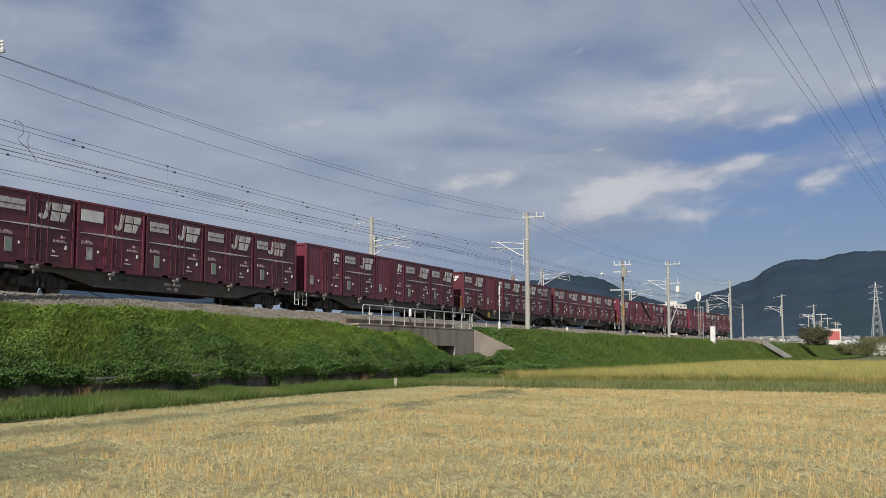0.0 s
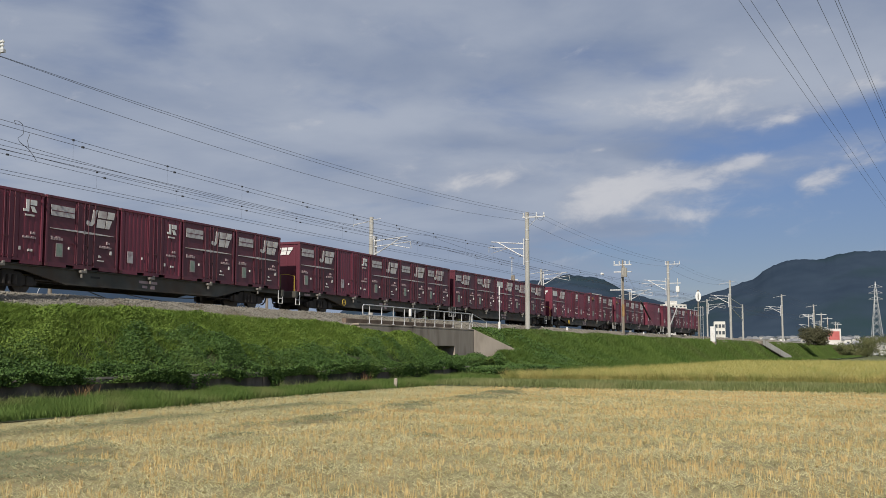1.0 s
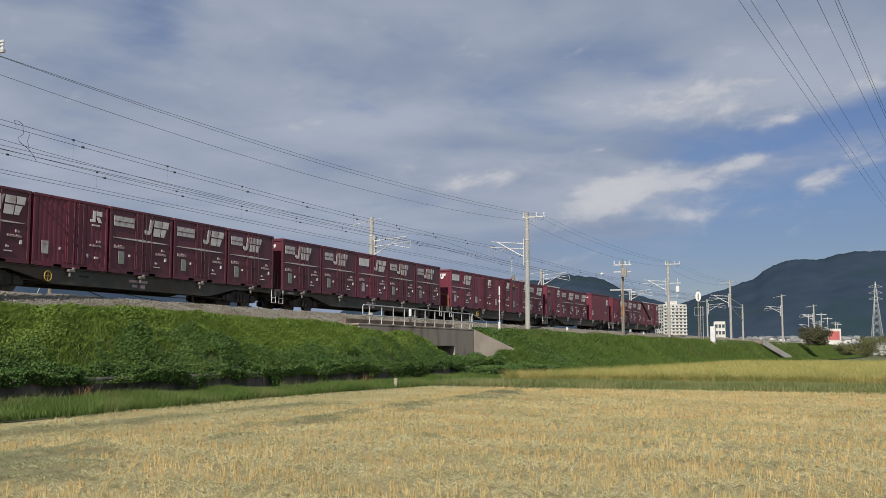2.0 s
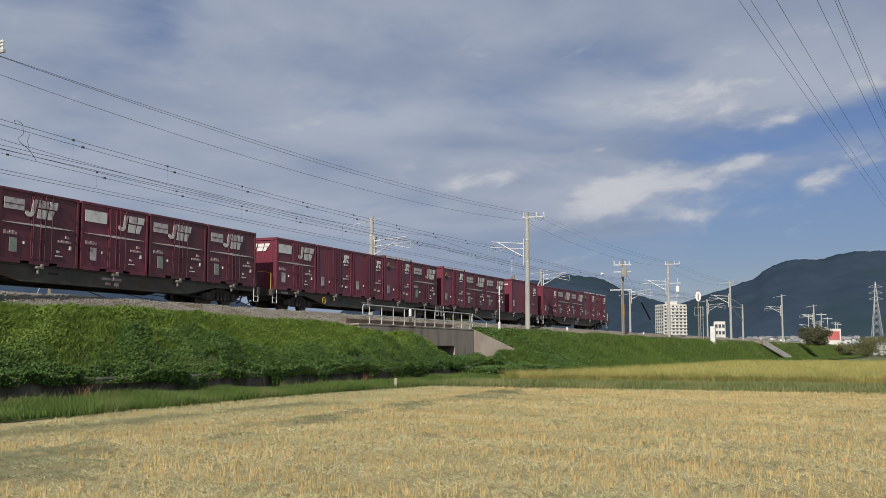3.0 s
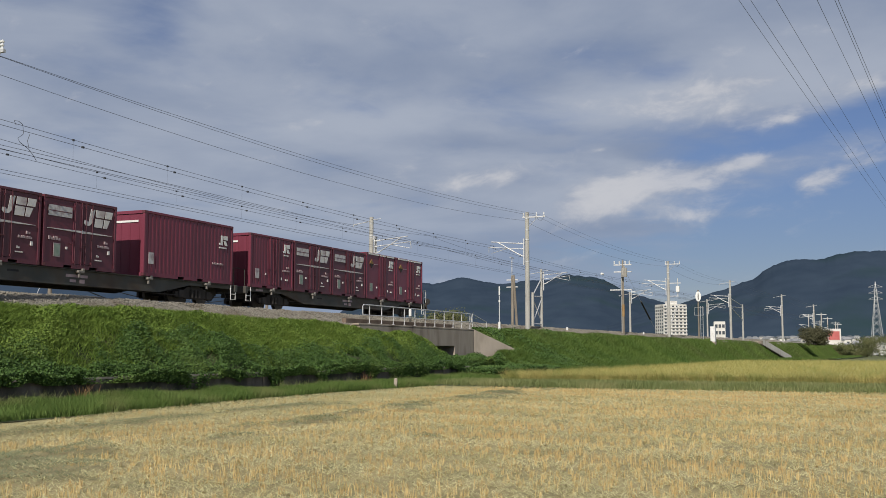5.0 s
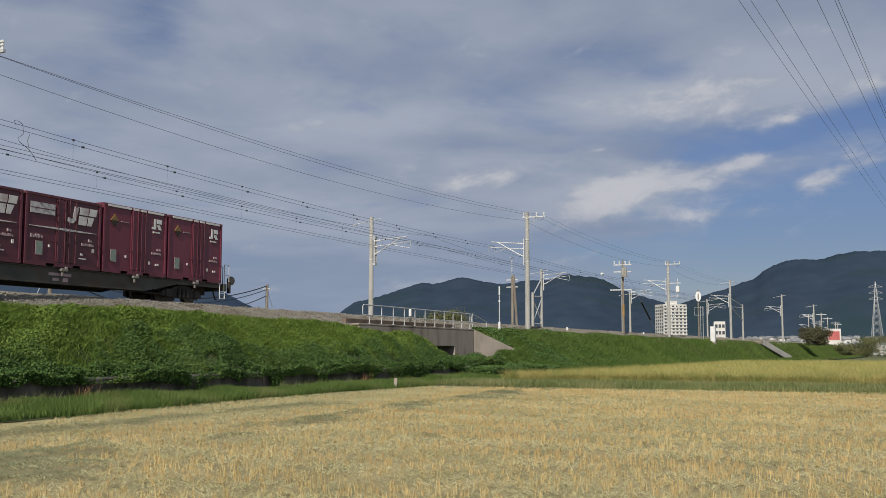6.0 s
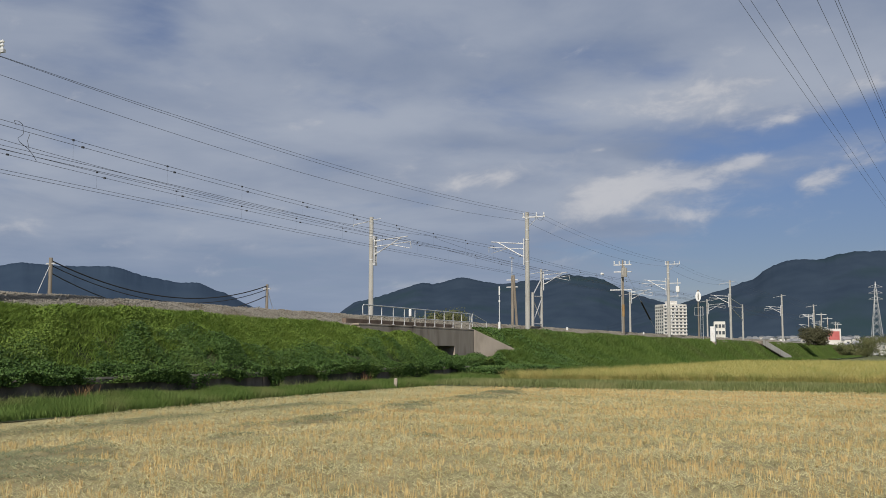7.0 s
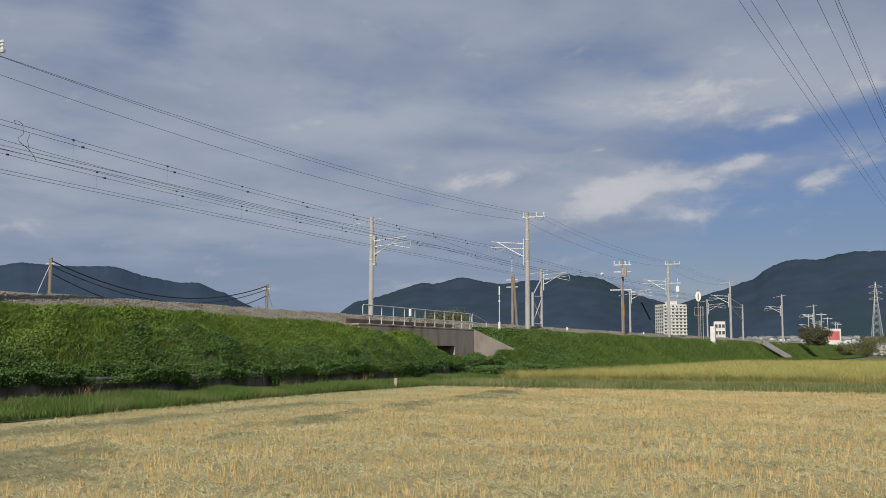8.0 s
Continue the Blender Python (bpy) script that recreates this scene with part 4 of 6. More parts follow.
def build_masts():
    for x in (-26.0, *NEAR_X):
        ob = mast(x, NEAR_OFF, 12.05 if x > 30 else 11.15, 1, x < 150, 1.45 if x > 30 else 0.45, low=RAIL_Z + 4.95)
        if 30 < x < 150:
            part("jumper_loop", Shape().path([(0, -1.35, 11.9), (0.05, -1.28, 11.55), (0.1, -1.05, 11.35), (0.05, -0.85, 11.5), (0, -0.75, 11.9)], 0.014, 5), M["wire"], ob, "dark jumper loop")
            part("jumper_loop", Shape().path([(0, -0.75, 11.9), (0.05, -0.68, 11.5), (0.1, -0.45, 11.3), (0.05, -0.25, 11.4)], 0.014, 5), M["wire"], ob, "dark jumper loop")
        if 100 < x < 150:
            part("switch_arm", Shape().box(-0.04, 0.04, -1.5, 0.0, 9.4, 9.5).box(-0.04, 0.04, -1.2, 0.0, 7.9, 7.98).rod((0, -1.1, 7.9), (0, -1.1, 10.0), 0.05), M["galvanised"], ob)
            part("switch_box", Shape().box(-0.16, 0.16, -1.3, -0.9, 8.4, 9.1, 0.03), M["white"], ob, "small white switch box")
            part("prop", Shape().rod((0, -0.15, 4.6), (0, -1.1, 6.9), 0.07), M["galvanised"], ob)
    m = mast(67.7, FAR_OFF, 11.35, -1, False, reach=2.95)
    part("ladder_frame", Shape().box(0.16, 0.24, -0.34, -0.16, 7.9, 9.9).box(-0.05, 0.30, -0.34, -0.14, 9.7, 9.95).box(-0.05, 0.30, -0.34, -0.14, 7.8, 7.95), M["galvanised"], m)
    mast(105.5, FAR_OFF, 10.2, -1, False, r=0.16)
    mast(140.0, FAR_OFF, 9.6, -1, False, r=0.15)
    mast(186.0, FAR_OFF, 10.6, -1, False, r=0.15)
    # stay pole braced to its mast
    for x, off, top, dx in ((102.8, FAR_OFF, 7.6, 2.7), (168.0, NEAR_OFF, 8.8, -9.0)):
        ob = thing("stay_pole", "concrete stay pole braced with steel to the mast beside it", "pole", pose(x, line_y(x) + off, 0, 0, 0, 0))
        part("shaft", Shape().rod((0, 0, 2.6), (0, 0, top), 0.16, 0.13, 12), M["pole"], ob)
        dy = bend(x + dx) - bend(x)
        if abs(dx) < 5:
            part("brace", Shape().rod((0, 0, top - 0.3), (dx, dy, top + 1.6), 0.06).rod((0, 0, top - 0.4), (dx, dy, top - 0.3), 0.06).rod((0, 0, top - 0.6), (dx, dy, top - 3.0), 0.05)
                 .rod((0, 0, top - 3.1), (dx, dy, top - 0.6), 0.05).rod((0, 0, top - 3.2), (dx, dy, top - 3.2), 0.05), M["galvanised"], ob)
        else:
            part("brace", Shape().rod((0, 0, top - 0.2), (dx, dy, top + 0.6), 0.05).rod((0, 0, top - 0.5), (dx, dy, top - 0.7), 0.05).rod((0, 0, top - 2.4), (dx, dy, top - 0.7), 0.05), M["galvanised"], ob)
    for x, y, top in ((290, 15.2, 11.5), (318, 15.0, 11.2), (360, 14.6, 11.0), (300, 19.0, 11.5), (345, 18.5, 11.0), (400, 15.5, 11.5)):
        ob = thing("catenary_mast", "distant concrete catenary mast with a crossarm", "mast", pose(x, y, 0), "masts along the railway")
        part("shaft", Shape().rod((0, 0, 2.0), (0, 0, top), 0.15, 0.12, 10), M["pole"], ob)
        part("crossarm", Shape().box(-0.05, 0.05, -1.3, 1.3, top - 0.5, top - 0.36).rod((0, 0, top - 3), (0, 2.7, top - 2.6), 0.04).rod((0, 0, top - 4.2), (0, 2.4, top - 2.7), 0.04), M["galvanised"], ob)


def hang(a, b, sag, n=14):
    a, b = Vector(a), Vector(b)
    return [a.lerp(b, i / n) - Vector((0, 0, 4 * sag * (i / n) * (1 - i / n))) for i in range(n + 1)]


def build_wires():
    xs = [-26.0, *NEAR_X]
    group = "overhead railway wires"

    def at(x, off, z):
        return (x, line_y(x) + off, z)

    def follow(pts, off):
        return [(p.x, line_y(p.x) + off, p.z) for p in pts]

    for name, offs, zs, sag, r, label in (("feeder_wire", (NEAR_OFF - 0.35, NEAR_OFF - 1.35), (10.60, 11.75), 0.50, 0.0075, "dark feeder wire sagging between mast tops"),
                                          ("feeder_wire", (NEAR_OFF - 0.25, NEAR_OFF - 0.75), (10.62, 11.75), 0.57, 0.0075, "dark feeder wire sagging between mast tops"),
                                          ("feeder_wire", (NEAR_OFF + 0.28, NEAR_OFF + 0.28), (10.25, 11.45), 0.70, 0.0075, "dark feeder wire sagging between mast tops"),
                                          ("return_wire", (FAR_OFF - 1.5, FAR_OFF - 1.5), (10.6, 10.6), 0.7, 0.009, "dark return wire beyond the tracks")):
        pts = []
        for a, b in zip(xs, xs[1:]):
            za, zb = (zs[0] if a < 30 else zs[1]), (zs[0] if b < 30 else zs[1])
            oa, ob = (offs[0] if a < 30 else offs[1]), (offs[0] if b < 30 else offs[1])
            pts += [(p.x, line_y(p.x) + p.y, p.z) for p in hang((a, oa, za), (b, ob, zb), sag)][1 if pts else 0:]
        s = Shape().path(pts, r, 4)
        tagged(part(name, s, M["wire"]), label, "wire", group)
    for off in (0.0, TRACK_GAP):
        for d, zoff in ((0.0, 0.0), (0.08, -0.16)):
            pts = []
            for a, b in zip(xs, xs[1:]):
                pts += follow(hang((a, 0, RAIL_Z + 6.1 + zoff), (b, 0, RAIL_Z + 6.1 + zoff), 0.28), off + d)[1 if pts else 0:]
            s = Shape().path(pts, 0.0085, 4)
            tagged(part("messenger_wire", s, M["wire"]), "dark messenger wire of the overhead line", "wire", group)
        for d, zoff in ((0.0, 0.0), (0.10, -0.12)):
            s = Shape().path([(x, line_y(x) + off + d, RAIL_Z + 5.15 + zoff) for x in stations(xs[0], xs[-1], 5.0)], 0.0085, 4)
            tagged(part("contact_wire", s, M["wire"]), "dark contact wire above the track", "wire", group)
        s, beads = Shape(), Shape()
        x = -20.3
        while x < 160:
            i = max(j for j in range(len(xs)) if xs[j] <= x)
            t = (x - xs[i]) / (xs[i + 1] - xs[i])
            z = RAIL_Z + 6.1 - 4 * 0.28 * t * (1 - t)
            s.rod(at(x, off, z), at(x, off, RAIL_Z + 5.14), 0.003, n=3)
            beads.box(x - 0.05, x + 0.05, line_y(x) + off - 0.02, line_y(x) + off + 0.02, z - 0.04, z + 0.03)
            beads.box(x + 0.54, x + 0.66, line_y(x) + off + 0.05, line_y(x) + off + 0.11, z - 0.20, z - 0.13)
            x += 5.6
        tagged(part("dropper_wire", s, M["wire"]), "thin dropper wires of the overhead line", "wire", group)
        tagged(part("wire_clamp", beads, M["wire"]), "small dark clamps on the overhead line", "clamp", group)
    # loop of jumper cable beside the first mast
    y = line_y(27) + 0.02
    tagged(part("jumper_cable", Shape().path([(27.3, y, 9.5), (27.2, y, 9.64), (27.4, y, 9.66), (27.6, y, 9.58), (27.66, y, 9.25), (27.4, y, 9.05), (27.5, y, 8.92), (27.9, y, 8.76), (28.15, y, 8.56), (28.3, y, 8.40)], 0.010, 6)
                .path([(27.95, y, 9.3), (27.85, y, 9.05), (27.92, y, 8.8)], 0.010, 6), M["wire"]),
           "curly jumper cable hanging between the wires", "cable")
    x = 105.0
    s = Shape()
    insulator(s, at(x - 0.35, 0.0, RAIL_Z + 5.98), at(x + 0.35, 0.0, RAIL_Z + 5.98), 0.11, 5)
    tagged(part("line_insulator", s, M["insulator"]), "white porcelain insulator in the messenger wire", "insulator")
    # high lines across the field
    for y75 in (8.75, 8.0, 6.35, 3.75, 2.62, 2.40):
        s = Shape().path([(x, y75 - 0.081 * (x - 75), 26.6 + 0.00006 * (x - 150) ** 2 - 0.3) for x in range(-60, 561, 20)], 0.017, 4)
        tagged(part("power_line", s, M["wire"]), "high voltage line crossing the sky", "wire", "power lines")


build_masts()
build_wires()


def small_posts():
    x = 66.6
    ob = thing("signal_post", "thin white post with a marker beside the track", "post", pose(x, line_y(x) - 3.6, 3.0))
    part("pole", Shape().rod((0, 0, 0.1), (0, 0, 2.3), 0.035), M["galvanised"], ob)
    part("sleeve", Shape().rod((0, 0, 2.35), (0, 0, 2.95), 0.05, n=10).rod((0, 0, 1.9), (0, 0, 2.02), 0.06, n=10), M["white"], ob, "white sleeve")
    part("foot", Shape().box(-0.07, 0.07, -0.07, 0.07, -0.1, 0.55, 0.02), M["white"], ob)
    for x, off, h in ((54.0, -2.9, 1.0), (83.5, -3.1, 0.55), (112.0, -2.4, 0.6)):
        ob = thing("distance_post", "small white distance post in the ballast", "post", pose(x, line_y(x) + off, 3.0), "white posts by the track")
        part("shaft", Shape().box(-0.055, 0.055, -0.055, 0.055, 0.0, h * 0.6, 0.01), M["concrete"] if h < 0.9 else M["steel_dark"], ob)
        part("head", Shape().prism([(-0.07, h * 0.55), (0.07, h * 0.55), (0.07, h * 0.9), (0, h), (-0.07, h * 0.9)], -0.06, 0.06), M["white"], ob, "white painted head")
    # equipment pole
    x = 102.5
    ob = thing("equipment_pole", "twin wooden utility pole with electrical equipment on top", "pole", pose(x, line_y(x) + NEAR_OFF, 2.6))
    part("shaft", Shape().rod((0, 0, 0), (0, 0, 8.0), 0.125, 0.09, 10), M["wood"], ob)
    part("shaft", Shape().rod((0.9, 0.3, 0), (0.9, 0.3, 7.2), 0.11, 0.09, 10), M["pole"], ob)
    part("transformer", Shape().rod((-0.5, -0.25, 6.3), (-0.5, -0.25, 7.2), 0.28, n=14).rod((-0.5, -0.25, 7.2), (-0.5, -0.25, 7.4), 0.1), M["pole"], ob)
    part("warning_sleeve", Shape().rod((0, 0, 2.4), (0, 0, 3.6), 0.135, 0.13, 10), M["orange"], ob, "faded orange sleeve")
    for y0, y1, z in ((-0.9, 0.9, 7.5), (-0.9, 0.9, 6.8), (-0.8, 1.3, 5.0)):
        part("crossarm", Shape().box(-0.05, 0.05, y0, y1, z, z + 0.11), M["galvanised"], ob)
    for xx in (-0.8, -0.3, 0.4, 1.0):
        ins = Shape()
        insulator(ins, (0, xx * 0.85, 7.62), (0, xx * 0.85, 7.95), 0.08, 3)
        part("insulator", ins, M["insulator"], ob)
    part("guy_wire", Shape().rod((0.1, 0, 7.4), (13.2, -0.9, 0.5), 0.012, n=4), M["galvanised"], ob)
    part("guy_sleeve", Shape().rod((6.3, -0.43, 4.13), (9.6, -0.656, 2.39), 0.09, n=8), M["rubber"], ob, "black sleeve on the guy wire")
    x = 97.0
    ob = thing("equipment_pole", "twin weathered pole beyond the tracks with a thin mast", "pole", pose(x, line_y(x) + FAR_OFF, 2.6))
    part("shaft", Shape().rod((0, 0, 0), (0, 0, 6.4), 0.16, 0.12, 10), M["wood"], ob)
    part("shaft", Shape().rod((0.7, -0.3, 0), (-0.2, -0.2, 6.4), 0.14, 0.11, 10), M["wood"], ob)
    part("mast_tip", Shape().rod((-0.1, 0, 6.3), (-0.1, 0, 8.2), 0.04).box(-0.6, 0.5, -0.04, 0.04, 8.1, 8.18), M["galvanised"], ob)
    for z in (5.9, 5.2):
        part("crossarm", Shape().box(-0.05, 0.05, -0.6, 0.6, z, z + 0.1), M["galvanised"], ob)
    # signal
    x = 138.0
    ob = thing("railway_signal", "railway signal with a white oval shade on a ladder mast", "signal", pose(x, line_y(x) + NEAR_OFF, 2.8, 0, 0, -80))
    part("mast", Shape().rod((0, 0, 0), (0, 0, 6.7), 0.10, n=10), M["wood"], ob)
    part("ladder", Shape().rod((0.25, -0.2, 0), (0.25, -0.2, 4.6), 0.03).rod((0.55, -0.2, 0), (0.55, -0.2, 4.6), 0.03)
         .path([(0.25, -0.2, 1), (0.55, -0.2, 1), (0.55, -0.2, 1.6), (0.25, -0.2, 1.6), (0.25, -0.2, 2.2), (0.55, -0.2, 2.2), (0.55, -0.2, 2.8), (0.25, -0.2, 2.8), (0.25, -0.2, 3.4), (0.55, -0.2, 3.4), (0.55, -0.2, 4)], 0.02), M["galvanised"], ob)
    part("cage", Shape().path([(-0.5, -0.6, 3.4), (0.6, -0.6, 3.4), (0.6, -0.6, 4.4), (-0.5, -0.6, 4.4), (-0.5, -0.6, 3.4)], 0.03).path([(-0.5, 0, 3.4), (-0.5, -0.6, 3.4)], 0.03).path([(0.6, 0, 3.4), (0.6, -0.6, 3.4)], 0.03), M["galvanised"], ob)
    part("lamp_shade", Shape().prism([(0.36 * math.cos(a * math.pi / 10), 5.85 + 0.66 * math.sin(a * math.pi / 10)) for a in range(20)], -0.28, -0.2), M["white"], ob, "white oval backboard")
    part("lamp_housing", Shape().box(-0.05, 0.05, -0.36, 0.14, 5.45, 6.25, 0.02).box(-0.14, 0.14, -0.2, 0.14, 5.3, 6.4, 0.03), M["rubber"], ob)
    x = 141.0
    ob = thing("equipment_cabinet", "white trackside equipment cabinet on a concrete foot", "cabinet", pose(x, line_y(x) - 4.0, 2.55))
    part("body", Shape().box(-0.45, 0.45, -0.3, 0.3, 0.25, 2.25, 0.03), M["white"], ob)
    part("foot", Shape().box(-0.5, 0.5, -0.35, 0.35, -0.4, 0.25, 0.02), M["concrete"], ob)
    part("door", Shape().box(-0.40, 0.40, -0.32, -0.30, 0.35, 2.15), M["white"], ob)
    # poles and sagging cable behind the line
    for x, y, top in ((42.5, 40.6, 6.5), (63.4, 40.5, 6.3)):
        ob = thing("utility_pole", "wooden utility pole behind the embankment", "pole", pose(x, y, 0), "poles behind the line")
        part("shaft", Shape().rod((0, 0, -0.1), (0, 0, top), 0.13, 0.10, 10), M["wood"], ob)
        part("crossarm", Shape().box(-0.04, 0.04, -0.3, 0.3, top - 0.35, top - 0.28), M["galvanised"], ob)
        part("stay", Shape().rod((0, 0, top - 0.3), (-2.0 if x < 50 else 2.0, 0, 2.5), 0.015), M["galvanised"], ob)
    for z1, z2, sag, r in ((6.35, 6.2, 1.40, 0.035), (6.1, 5.95, 1.45, 0.025), (5.7, 5.5, 1.7, 0.028)):
        tagged(part("sagging_cable", Shape().path(hang((42.5, 40.6, z1), (63.4, 40.5, z2), sag, 20), r, 6), M["rubber"]), "thick black cable sagging between wooden poles", "cable", "cables behind the line")


small_posts()


# ---- the far side: hills, town, pylon ----
def build_hills():
    def ridge(name, R, peaks, a0, a1, material, label, seed, foot=0.72):
        az = np.arange(a0, a1, 0.06)
        nodes = sorted(peaks)
        h = np.interp(az, [c for c, t in nodes], [t for c, t in nodes])
        kernel = np.exp(-(np.arange(-8, 9) / 4.5) ** 2)
        h = np.convolve(np.pad(h, 8, mode="edge"), kernel / kernel.sum(), mode="valid")
        soft_h = h
        h = h + 0.0014 * (value_noise(az * 1.3, az * 0 + 0.5, seed) - 0.5) + 0.0010 * (value_noise(az * 4.5, az * 0 + 0.5, seed + 1) - 0.5) + 0.0007 * (value_noise(az * 7, az * 0 + 0.5, seed + 2) - 0.5) + 0.0005 * (value_noise(az * 15, az * 0 + 0.5, seed + 3) - 0.5)
        k = 18
        vs = []
        for a, crest, plain in zip(az, h, soft_h):
            for j in range(k + 3):
                u = j / k
                t = plain + (crest - plain) * min(u, 1.0) ** 8
                rough = value_noise(np.array([a * 1.6 + u]), np.array([u * 4.0]), seed + 5)[0] - 0.5
                fine = value_noise(np.array([a * 5.0]), np.array([u * 12.0]), seed + 6)[0] - 0.5
                r = R * (foot + (1 - foot) * u)
                z = max(0.0, t) * R * (min(u, 2 - u) ** 0.85) * (1 + (0.035 * rough + 0.008 * fine) * math.sin(math.pi * min(u, 1))) + 1.6 * u
                vs.append((r * math.cos(radians(a)), r * math.sin(radians(a)), z if j else -5.0))
        n = k + 3
        fs = [(i * n + j, (i + 1) * n + j, (i + 1) * n + j + 1, i * n + j + 1) for i in range(len(az) - 1) for j in range(n - 1)]
        tagged(new(name, big_mesh(name, vs, fs, material, True)), label, "hill", kind="structure")

    # haze over the ranges is only the blue painted into their materials
    ridge("hill_1", 4200, [(60, 0.050), (50, 0.068), (46.5, 0.0735), (45.0, 0.0788), (43.5, 0.0762), (40.6, 0.0770), (39.1, 0.0690), (37.2, 0.0630), (36.4, 0.0640), (34.9, 0.0545), (33.3, 0.0410), (30.5, 0.020), (28.0, 0.005)], 28.0, 60.0, M["hazed_far_forest"], "wooded mountain range in the distance, painted haze blue", 21)
    ridge("hill_2", 3600, [(31.0, 0.012), (28.8, 0.034), (27.9, 0.0455), (25.7, 0.0560), (24.2, 0.0652), (23.4, 0.0636), (22.0, 0.0705), (20.7, 0.0663), (19.5, 0.0640), (18.2, 0.0672), (17.3, 0.0665), (16.3, 0.0728), (14.4, 0.0695), (13.3, 0.0588), (11.3, 0.0465), (8.0, 0.036), (4, 0.03)], 4.0, 31.0, M["hazed_forest"], "wooded hills in the distance, painted haze blue", 31)
    ridge("hill_3", 2800, [(14, 0.024), (11.0, 0.040), (9.4, 0.0478), (7.5, 0.0595), (6.3, 0.0655), (5.9, 0.0725), (5.2, 0.0795), (4.3, 0.0835), (2.9, 0.0825), (2.1, 0.0868), (1.3, 0.0893), (-0.3, 0.0880), (-4, 0.076), (-9, 0.06), (-16, 0.04)], -16.0, 14.0, M["hazed_forest"], "large wooded mountain behind the town, painted dark haze blue", 41)


def polar(az, d, z=0.0):
    return d * math.cos(radians(az)), d * math.sin(radians(az)), z


def build_town():
    rnd = random.Random(11)
    x, y, _ = polar(10.62, 950)
    ob = thing("apartment_building", "white high-rise apartment block with rows of balconies", "building", pose(x, y, 0, 0, 0, 10.6 + 25))
    W, D, H = 11.0, 9.0, 42.5
    part("wall", Shape().box(-D, D, -W, W, 0, H).box(-5, 3, -4, 4, H, H + 3.2), M["plaster"], ob)
    pane = Shape().box(-0.06, 0.06, -1.0, 1.0, -0.8, 0.8).mesh("window", M["window"])
    pane_side = Shape().box(-1.1, 1.1, -0.06, 0.06, -0.8, 0.8).mesh("window", M["window"])
    slab = Shape().box(-0.7, 0.0, -W, W, 0.0, 1.1).mesh("balcony", M["plaster"])
    for fl in range(14):
        z = 2.0 + fl * 2.9
        part("balcony", slab, None, ob, m=pose(-D - 0.02, 0, z - 0.9))
        for i in range(6):
            part("window", pane, None, ob, m=pose(-D - 0.05, -W + 1.9 + i * 3.65, z + 0.8))
        for i in range(4):
            part("window", pane_side, None, ob, m=pose(-D + 2.6 + i * 4.3, -W - 0.05, z + 0.2))
            part("window", pane_side, None, ob, m=pose(-D + 2.6 + i * 4.3, W + 0.05, z + 0.2))
    x, y, _ = polar(8.12, 520)
    ob = thing("office_building", "small white three-storey building among houses", "building", pose(x, y, 0, 0, 0, 14))
    part("wall", Shape().box(-2.6, 2.6, -2.6, 2.6, 0, 15.6), M["plaster"], ob)
    for i in range(3):
        part("window", Shape().box(-2.66, -2.55, -2.3 + i * 1.65, -1.1 + i * 1.65, 12.6, 14.2), M["window"], ob)
        part("window", Shape().box(-2.66, -2.55, -2.3 + i * 1.65, -1.1 + i * 1.65, 9.4, 11.0), M["window"], ob)
    x, y, _ = polar(2.72, 330)
    ob = thing("shop_building", "low shop building with a bright red front", "building", pose(x, y, 0, 0, 0, 4))
    part("wall", Shape().box(-4, 4, -3.6, 0.8, 0, 7.9), M["plaster"], ob)
    part("sign_panel", Shape().box(-4.2, -4.0, -3.2, 0.4, 4.8, 7.3), M["red"], ob, "plain red sign panel")
    part("roof_rail", Shape().box(-4, 4, -3.6, 0.8, 7.9, 8.05), M["galvanised"], ob)
    for i in range(190):
        az, d = rnd.uniform(-1.5, 9.8), rnd.uniform(500, 1300)
        w, dp, h = rnd.uniform(0.9, 2.3) * d / 600, rnd.uniform(1.2, 2.4) * d / 600, rnd.uniform(4.0, 8.5) * d / 600
        hx, hy, _ = polar(az, d)
        ob = thing("house", "distant house with a grey tiled roof", "house", pose(hx, hy, 0, 0, 0, rnd.uniform(-30, 30)), "houses of the town")
        part("wall", Shape().box(-dp, dp, -w, w, 0, h), M["house"], ob)
        part("roof", Shape().add([(-dp - 0.5, -w - 0.5, h), (dp + 0.5, -w - 0.5, h), (dp + 0.5, w + 0.5, h), (-dp - 0.5, w + 0.5, h), (0, -w * 0.6, h + 1.2), (0, w * 0.6, h + 1.2)],
                                 [(0, 1, 4), (1, 2, 5, 4), (2, 3, 5), (3, 0, 4, 5), (0, 3, 2, 1)]), M["roof"], ob)
        part("window", Shape().box(-dp - 0.06, -dp + 0.05, -w * 0.6, w * 0.1, h * 0.6, h * 0.85), M["window"], ob)


